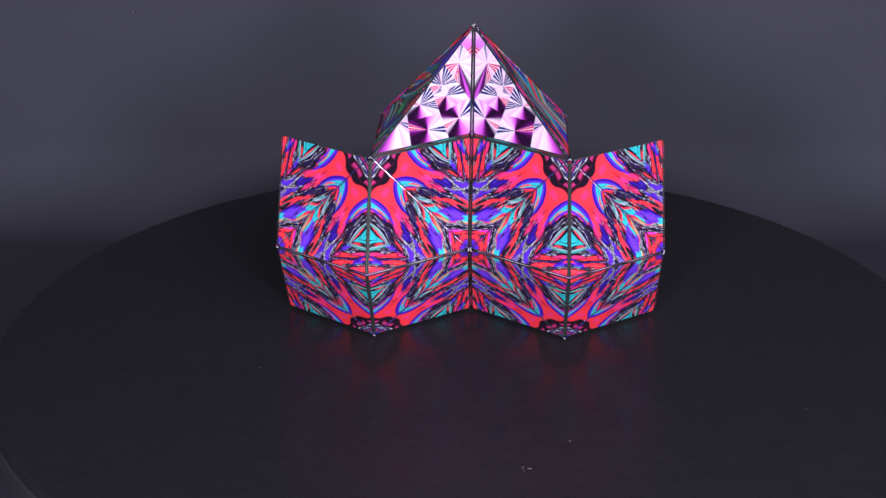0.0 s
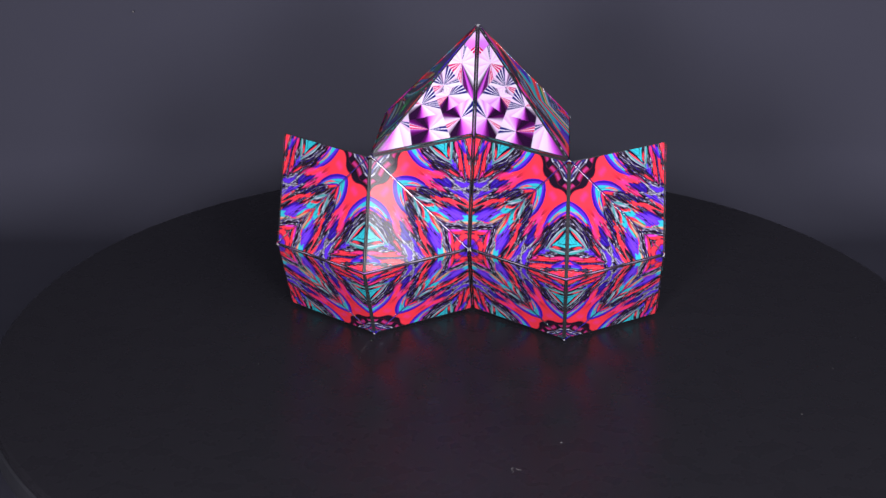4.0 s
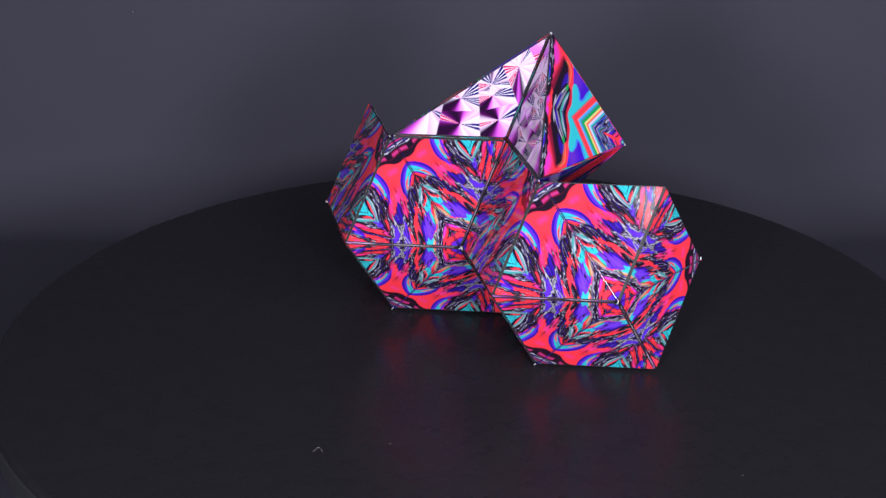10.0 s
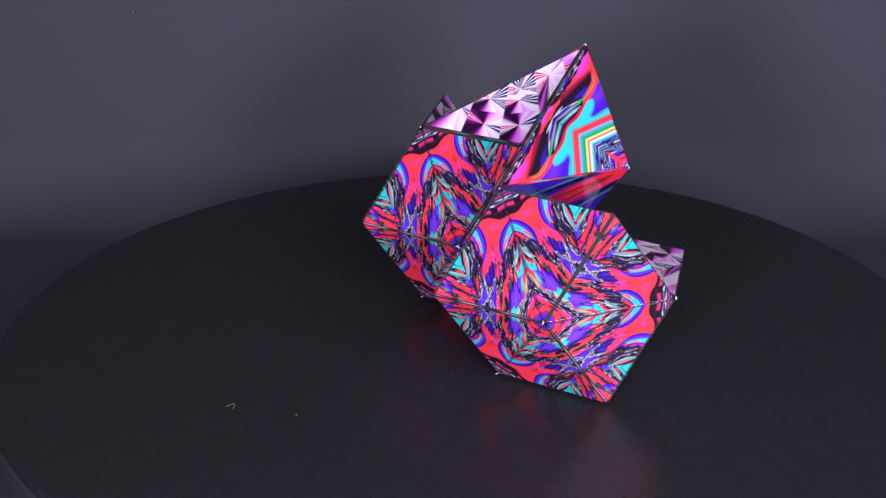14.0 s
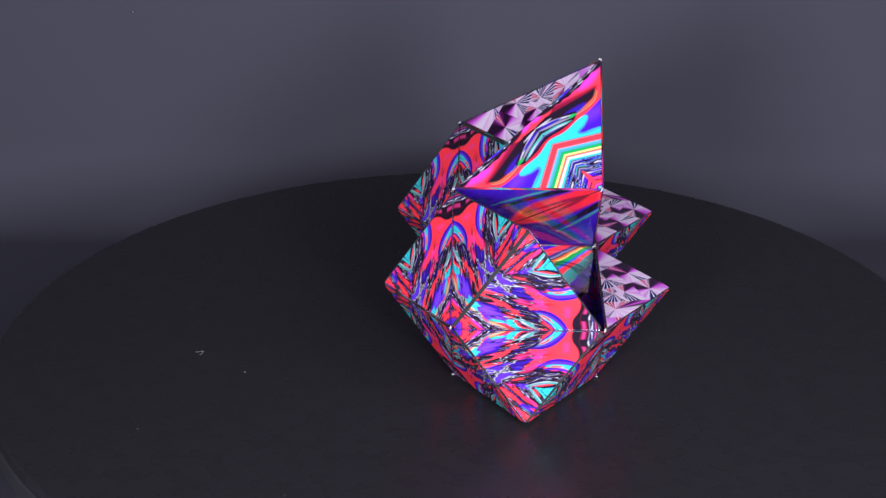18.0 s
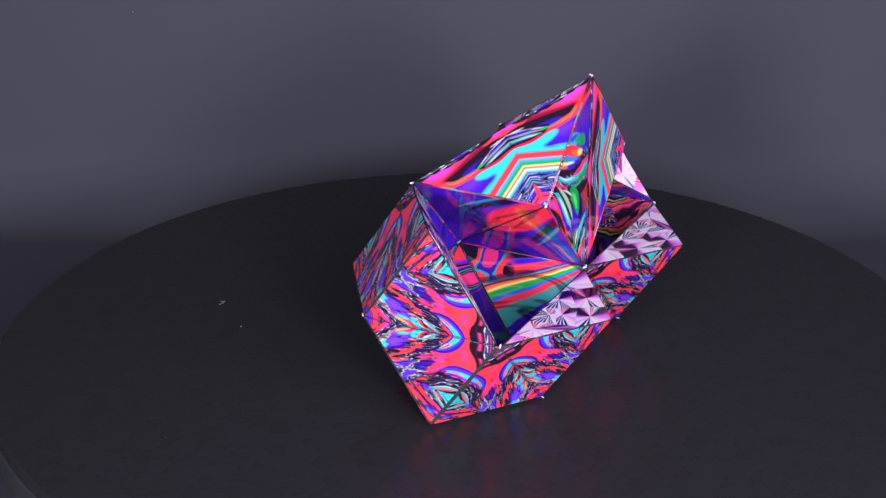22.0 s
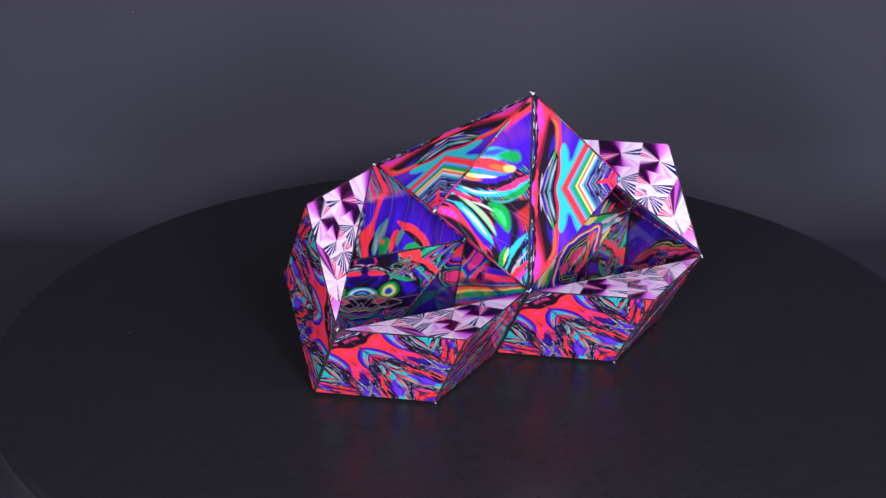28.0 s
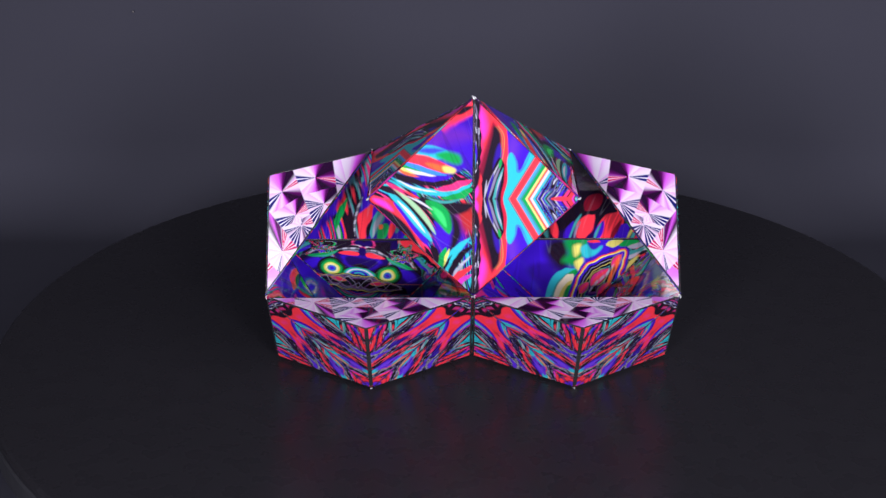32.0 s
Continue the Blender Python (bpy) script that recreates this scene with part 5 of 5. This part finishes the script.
def dusk_plain(u, v):
    """A violet ground, broad red field, dark swirls, and teal smears painting a mirrored rainbow."""
    violet, deep = srgb(60, 24, 176), srgb(36, 16, 104)
    q = waves(u, v, 95, n=5, freq=6)
    c = np.tile(violet, (len(u), 1))
    c = over(c, step(0.1, 0.8, q) * 0.7, deep)

    def draw(c, ink_color, wide, pts, soft=0.010):
        return over(c, stroke(u, v, pts, wide, soft), ink_color)

    c = over(c, patch_of(u + 0.02 * q, v, ((0.408, 0.544), (0.512, 0.277), (0.752, 0.065), (1.064, -0.147), (1.079, 0.234), (0.909, 0.749), (0.580, 1.021), (0.407, 0.831)), 0.02), srgb(240, 44, 62))
    # teal and blue lines by the first side paint in the rainbow's reflection
    for pts, ink_color, wide in ((((0.469, 0.412), (0.690, 0.246), (0.901, 0.106), (1.069, 0.106)), srgb(150, 24, 50), 0.020), (((0.483, 0.587), (0.656, 0.506), (0.877, 0.319), (1.028, 0.361)), BLACK, 0.022), (((0.499, 0.767), (0.668, 0.725), (0.866, 0.556), (1.004, 0.603)), violet, 0.030), (((1.028, -0.014), (1.044, 0.204), (0.994, 0.545), (0.908, 0.832)), violet, 0.050), (((1.006, -0.027), (1.004, 0.213), (0.960, 0.494)), BLACK, 0.020),
                                 (((0.279, 0.339), (0.504, 0.175), (0.759, 0.008), (1.045, -0.178)), BLACK, 0.030), (((0.248, 0.288), (0.515, 0.098), (0.849, -0.101)), TEAL, 0.014), (((0.216, 0.238), (0.524, 0.041), (0.896, -0.182)), BLUE, 0.030), (((0.310, 0.918), (0.505, 1.019), (0.768, 0.909), (0.971, 0.775)), TEAL, 0.022), (((0.337, 1.018), (0.533, 1.120), (0.801, 0.986)), BLACK, 0.022), (((0.371, 1.075), (0.565, 1.200), (0.834, 1.064)), GREEN * 0.7, 0.014),
                                 (((0.343, 0.701), (0.520, 0.908), (0.739, 0.812)), PINK, 0.014), (((0.330, 0.523), (0.389, 0.670), (0.431, 0.952)), BLACK, 0.020), (((0.436, 1.212), (0.597, 1.281), (0.821, 1.177)), RED, 0.022)):
        c = draw(c, ink_color, wide, pts)
    return c


def sharded(plain, seed, amount, dark, pale):
    """The same drawing, pulled into fine streaks, with threads."""
    def design(u, v):
        dx, dy, across, along = shards(u, v, seed, amount)
        return filigree(plain(u + dx, v + dy), across, along, seed + 3, dark, pale)
    return design


wave_design = sharded(wave_plain, 110, 0.003, 0.10, 0.12)
eye_design = sharded(eye_plain, 120, 0.004, 0.1, 0.12)
leaf_design = sharded(leaf_plain, 130, 0.004, 0.1, 0.12)
flame_design = sharded(flame_plain, 200, 0.006, 0.2, 0.1)
night_design = sharded(night_plain, 190, 0.004, 0.15, 0.10)
pod_design = sharded(pod_plain, 180, 0.006, 0.2, 0.15)
patch_design = sharded(patch_plain, 150, 0.006, 0.2, 0.15)
dusk_design = sharded(dusk_plain, 160, 0.005, 0.12, 0.06)
ray_design = sharded(ray_plain, 170, 0.006, 0.35, 0.2)


# ---- the puzzles: twelve hinged tetrahedra each, on a half-edge lattice ----
HALF = 0.05715 / 2
R2 = math.sqrt(2)
FINE, COARSE = {"leg": 230, "fan": 210, "inner": 230}, 10
EDGE, HINGE, PROUD = 0.0010, 0.00002, 0.00012


def inset_triangle(pts, insets):
    """A plane triangle with each side, opposite to point i, moved in by insets[i]."""
    a, b2, c = [np.array(p, float) for p in pts]
    la, lb, lc = np.linalg.norm(b2 - c), np.linalg.norm(c - a), np.linalg.norm(a - b2)
    area = abs((b2[0] - a[0]) * (c[1] - a[1]) - (b2[1] - a[1]) * (c[0] - a[0])) / 2
    h = [2 * area / la, 2 * area / lb, 2 * area / lc]
    k = [i / j for i, j in zip(insets, h)]
    out = []
    for n in range(3):
        bary = list(k)
        bary[n] = 1 - sum(k[j] for j in range(3) if j != n)
        out.append(a * bary[0] + b2 * bary[1] + c * bary[2])
    return out


def panel_mesh(name, pts, insets, design, n, flat):
    """A thin printed plate over a triangle (metres, in its own plane), coloured by design(x, y) in units given by flat()."""
    tri = inset_triangle(pts, insets)
    index, co = {}, []
    for i in range(n + 1):
        for j in range(n + 1 - i):
            index[i, j] = len(co)
            k = n - i - j
            co.append((tri[0] * i + tri[1] * j + tri[2] * k) / n)
    cut = max(1, round(n * 0.026))
    faces = []
    for i in range(n):
        for j in range(n - i):
            if max(i + 1, j + 1, n - i - j) <= n - cut + 1 or n < 20:
                faces.append((index[i, j], index[i + 1, j], index[i, j + 1]))
            if i + j < n - 1:
                faces.append((index[i + 1, j], index[i + 1, j + 1], index[i, j + 1]))
    co = np.array(co)
    ink_rgb = np.clip(design(*flat(co)), 0.004, 0.9)
    bm = bmesh.new()
    layer = bm.verts.layers.float_color.new("ink")
    vs = []
    for p, col in zip(co.tolist(), ink_rgb.tolist()):
        v = bm.verts.new((p[0], p[1], 0))
        v[layer] = (*col, 1)
        vs.append(v)
    for f in faces:
        bm.faces.new([vs[q] for q in f])
    bmesh.ops.delete(bm, geom=[v for v in bm.verts if not v.link_faces], context="VERTS")
    rim = [e for e in bm.edges if e.is_boundary]
    made = bmesh.ops.extrude_edge_only(bm, edges=rim)["geom"]
    low = [g for g in made if isinstance(g, bmesh.types.BMVert)]
    for v in low:
        v[layer] = (0.02, 0.02, 0.023, 1)
    bmesh.ops.translate(bm, verts=low, vec=(0, 0, -0.0004))
    bmesh.ops.recalc_face_normals(bm, faces=bm.faces)
    bm.faces.ensure_lookup_table()
    if bm.faces[0].normal.z < 0:
        bmesh.ops.reverse_faces(bm, faces=bm.faces)
    return mesh_of(name, bm, M_FILM)


A = 2 * HALF
DESIGNS = {"chevron": chevron_design, "wave": wave_design, "eye": eye_design, "leaf": leaf_design, "pod": pod_design, "night": night_design, "patch": patch_design, "ray": ray_design, "dusk": dusk_design, "flame": flame_design}
PANELS = {}


def panel(kind, detail):
    """The shared plate of one kind; each lies in its own plane with the first corner pair along x."""
    if (kind, detail) not in PANELS:
        n = FINE.get(kind.split("_")[0], FINE["inner"]) if detail else COARSE
        if kind in ("leg_ring_right", "leg_ring_left"):
            # corners: x = +-half, apex up
            sign = 1 if kind == "leg_ring_right" else -1
            PANELS[kind, detail] = panel_mesh("printed_panel", [(HALF, 0), (-HALF, 0), (0, HALF * R2)], (EDGE, EDGE, HINGE), red_design, n,
                                              lambda co: (sign * co[:, 0] / HALF, co[:, 1] / HALF))
        elif kind in ("fan", "fan_mirrored"):
            sign = 1 if kind == "fan" else -1
            PANELS[kind, detail] = panel_mesh("fan_panel", [(HALF * R2, 0), (-HALF * R2, 0), (0, HALF)], (EDGE, EDGE, EDGE), fan_design, n,
                                              lambda co: (sign * co[:, 0] / HALF, co[:, 1] / HALF))
        else:
            design = DESIGNS[kind.replace("_mirrored", "")]
            swap = kind.endswith("_mirrored")
            PANELS[kind, detail] = panel_mesh("inner_panel", [(A, 0), (0, A), (0, 0)], (EDGE * 0.25, EDGE * 0.25, EDGE * 0.5), design, n,
                                              lambda co: (co[:, 1] / A, co[:, 0] / A) if swap else (co[:, 0] / A, co[:, 1] / A))
    return PANELS[kind, detail]


def lattice(p, side):
    """A lattice point of the right-hand puzzle in metres; side -1 mirrors it for the left-hand one."""
    x, y, z = p
    return Vector((side * ((z - y) / R2 + R2), -x, (y + z) / R2 + R2)) * HALF


C, CR, CL, CB = (1, 1, 1), (1, -1, 1), (1, 1, -1), (1, -1, -1)
CBK, D, CBB, N = (-1, -1, 1), (-1, 1, -1), (-1, -1, -1), (-1, 1, 1)
T = (-1, 3, 1)
P, Q, OZ, OY, OMY, OMZ = (2, 0, 0), (-2, 0, 0), (0, 0, 2), (0, 2, 0), (0, -2, 0), (0, 0, -2)
# apex, square corner, the two sharp corners, design of the face opposite to the apex on either puzzle
TETS = [
    (P, C, CL, CR, "patch", "flame"), (P, CB, CL, CR, "eye", "leaf"),
    (Q, CBB, CBK, D, "wave", "wave"),
    (OMY, CB, CR, CBB, "leaf", "eye"), (OMY, CBK, CR, CBB, "patch", "pod"),
    (OMZ, CB, CL, CBB, "night", "leaf"), (OMZ, D, CL, CBB, "ray", "patch"),
    (OZ, CR, CBK, C, "patch", "patch"),
    (OY, C, N, CL, "dusk", "dusk"), (OY, D, N, CL, "dusk", "dusk"),
    (OY, N, T, C, "chevron", "wave"), (OY, N, T, D, "wave", "chevron"),
]


def ringed(p):
    return sum(1 for q in p if q < 0) % 2 == 0 if abs(p[1]) < 2 else True


def face_key(pts):
    return tuple(sorted((round(p.x, 4), round(p.y, 4), round(p.z, 4)) for p in pts))


ALL = {}
for side in (1, -1):
    for apex, b3, a1, a2, *_ in TETS:
        v = [lattice(q, side) for q in (apex, b3, a1, a2)]
        for skip in range(4):
            k = face_key([v[i] for i in range(4) if i != skip])
            ALL[k] = ALL.get(k, 0) + 1


def tet_body(corners):
    """A black plastic tetrahedron, a hair smaller than its place, with softened edges."""
    mid = sum(corners, Vector()) / 4
    bm = bmesh.new()
    vs = [bm.verts.new(c + (mid - c).normalized() * 0.0006) for c in corners]
    for i in range(4):
        bm.faces.new([vs[j] for j in range(4) if j != i])
    bmesh.ops.recalc_face_normals(bm, faces=bm.faces)
    bmesh.ops.bevel(bm, geom=bm.edges[:] + bm.verts[:], offset=0.0004, segments=2, affect="EDGES", clamp_overlap=True)
    return bm


def plate_pose(origin, xdir, ydir, out, lift):
    """The pose of a plate whose own z points outwards; returns it and whether the y direction had to be kept by mirroring x."""
    x = xdir.normalized()
    z = out.normalized()
    y = z.cross(x)
    m = Matrix((x, y, z)).transposed().to_4x4()
    m.translation = origin + z * lift
    return m, y.dot(ydir) > 0


def add_plate(tet, kind, pts, inner, detail, mid_tet):
    a, b2, c = pts
    out = (b2 - a).cross(c - a).normalized()
    if out.dot(a - mid_tet) < 0:
        out = -out
    lift = PROUD - 0.0002
    if kind == "leg":
        ring, blue, apex = pts
        mid = (ring + blue) / 2
        m, ok = plate_pose(mid, ring - blue, apex - mid, out, lift)
        name = "leg_ring_right"
        if not ok:
            m, ok = plate_pose(mid, blue - ring, apex - mid, out, lift)
            name = "leg_ring_left"
        part("printed_panel", panel(name, detail), None, tet, m=m)
    elif kind == "fan":
        a1, a2, apex = pts
        mid = (a1 + a2) / 2
        m, ok = plate_pose(mid, a1 - a2, apex - mid, out, lift)
        name = "fan"
        if not ok:
            m, ok = plate_pose(mid, a2 - a1, apex - mid, out, lift)
            name = "fan_mirrored"
        part("fan_panel", panel(name, detail), None, tet, "white and violet printed panel with fans", m=m)
    else:
        b3, a1, a2 = pts
        m, ok = plate_pose(b3, a1 - b3, a2 - b3, out, lift)
        if not ok:
            m, ok = plate_pose(b3, a2 - b3, a1 - b3, out, lift)
            kind += "_mirrored"
        part("inner_panel", panel(kind, detail), None, tet, "many-coloured printed triangular panel", m=m)


def bead(a, b2, radius, out):
    """A rounded strip of film over a hinge, open below."""
    bm = bmesh.new()
    along = (b2 - a).normalized()
    side = along.cross(out).normalized()
    rings = []
    for k in range(7):
        q = a + (b2 - a) * (0.03 + 0.94 * k / 6)
        fat = radius * (0.75 if k in (0, 6) else 1.0)
        rings.append([bm.verts.new(q + side * fat * 2.2 * math.cos(w) + out * fat * 0.7 * math.sin(w)) for w in (0.0, 0.3, 0.8, 1.3, 1.84, 2.34, 2.84, 3.14)])
    for r0, r1 in zip(rings, rings[1:]):
        for i in range(7):
            bm.faces.new((r0[i], r0[i + 1], r1[i + 1], r1[i]))
    bmesh.ops.recalc_face_normals(bm, faces=bm.faces)
    for f in bm.faces:
        f.smooth = True
    return bm


def corner_tab(at, inwards, rng):
    """A small curl of clear film at a corner."""
    bm = bmesh.new()
    x = inwards.orthogonal().normalized()
    x.rotate(Matrix.Rotation(rng.uniform(0, 6.28), 3, inwards))
    y = inwards.normalized().cross(x)
    rows = []
    for i in range(6):
        f = i / 5
        mid = at + x * (f - 0.5) * 0.0017 - inwards.normalized() * 0.0003 * math.sin(f * math.pi)
        rows.append([bm.verts.new(mid + y * k * 0.00028 * (0.5 + math.sin(f * math.pi)) - inwards.normalized() * d) for k, d in ((-1, 0), (0, 0.0003), (1, 0), (0, -0.0002))])
    for r0, r1 in zip(rows, rows[1:]):
        for i in range(4):
            j = (i + 1) % 4
            bm.faces.new((r0[i], r0[j], r1[j], r1[i]))
    bm.faces.new(rows[0])
    bm.faces.new(rows[-1][::-1])
    bmesh.ops.recalc_face_normals(bm, faces=bm.faces)
    return bm


PUZZLE_TURN = Matrix.Rotation(-0.034852, 4, "Z")
puzzles, tabbed, hinged, rng = [], set(), set(), random.Random(4)
for side in (1, -1):
    puzzle = tagged(new("puzzle_cube"), "unfolded magnetic puzzle of red, violet and rainbow printed tetrahedra", "puzzle", group="joined folding puzzles")
    puzzle.location = (*AXIS, 0)
    puzzles.append(puzzle)
    place = Matrix.Translation((-AXIS[0], -AXIS[1], 0.0005)) @ PUZZLE_TURN
    for apex, b3, a1, a2, design_r, design_l in TETS:
        v = [place @ lattice(q, side) for q in (apex, b3, a1, a2)]
        raw = [lattice(q, side) for q in (apex, b3, a1, a2)]
        mid = sum(v, Vector()) / 4
        tet = part("tetrahedron", tet_body([q - mid for q in v]), M_BODY, puzzle, m=Matrix.Translation(mid))
        w = [q - mid for q in v]
        nil = Vector()

        def seen(*ids):
            pts = [raw[i] for i in ids]
            return ALL[face_key(pts)] == 1 and not all(q.z < 0.001 for q in pts)

        for sharp, i in ((a1, 2), (a2, 3)):
            first, second = (w[1], w[i]) if ringed(b3) else (w[i], w[1])
            add_plate(tet, "leg", (first, second, w[0]), nil, seen(0, 1, i), nil)
            edge = face_key([raw[1], raw[i]])
            if edge in hinged:
                continue
            if seen(0, 1, i):
                hinged.add(edge)
                out = (w[1] - w[0]).cross(w[i] - w[0]).normalized()
                out = out if out.dot(w[0]) > 0 else -out
                part("hinge_strip", bead(w[1], w[i], 0.00020, out), M_HINGE, tet, "clear glossy hinge film")
            elif seen(1, 2, 3):
                hinged.add(edge)
                out = (w[2] - w[1]).cross(w[3] - w[1]).normalized()
                out = out if out.dot(w[1]) > 0 else -out
                part("hinge_strip", bead(w[1], w[i], 0.00010, out), M_HINGE, tet, "clear glossy hinge film")
        add_plate(tet, "fan", (w[2], w[3], w[0]), nil, seen(0, 2, 3), nil)
        for corner, i in ((b3, 1), (a1, 2), (a2, 3)):
            if (corner, side) not in tabbed:
                tabbed.add((corner, side))
                part("corner_tab", corner_tab(w[i] * 0.983, -w[i], rng), M_TIP, tet, "curl of clear film, its glint painted pale")
        add_plate(tet, design_r if side > 0 else design_l, (w[1], w[2], w[3]), nil, seen(1, 2, 3), nil)


# ---- what turns ----
def motions():
    times = [0.0, 1.8, SPIN_START - 0.1, SPIN_START - 0.03, SPIN_START + 0.04, SPIN_START + 0.11]
    t = 4.5
    while t < 32.0:
        times.append(t)
        t += 1.5
    times.append(32.0)
    rows = [(t, pose(*AXIS, 0, 0, 0, -SPIN_RATE * max(0.0, t - SPIN_START))) for t in times]
    for thing in (turntable, lint, *puzzles):
        walk(thing, rows)


motions()
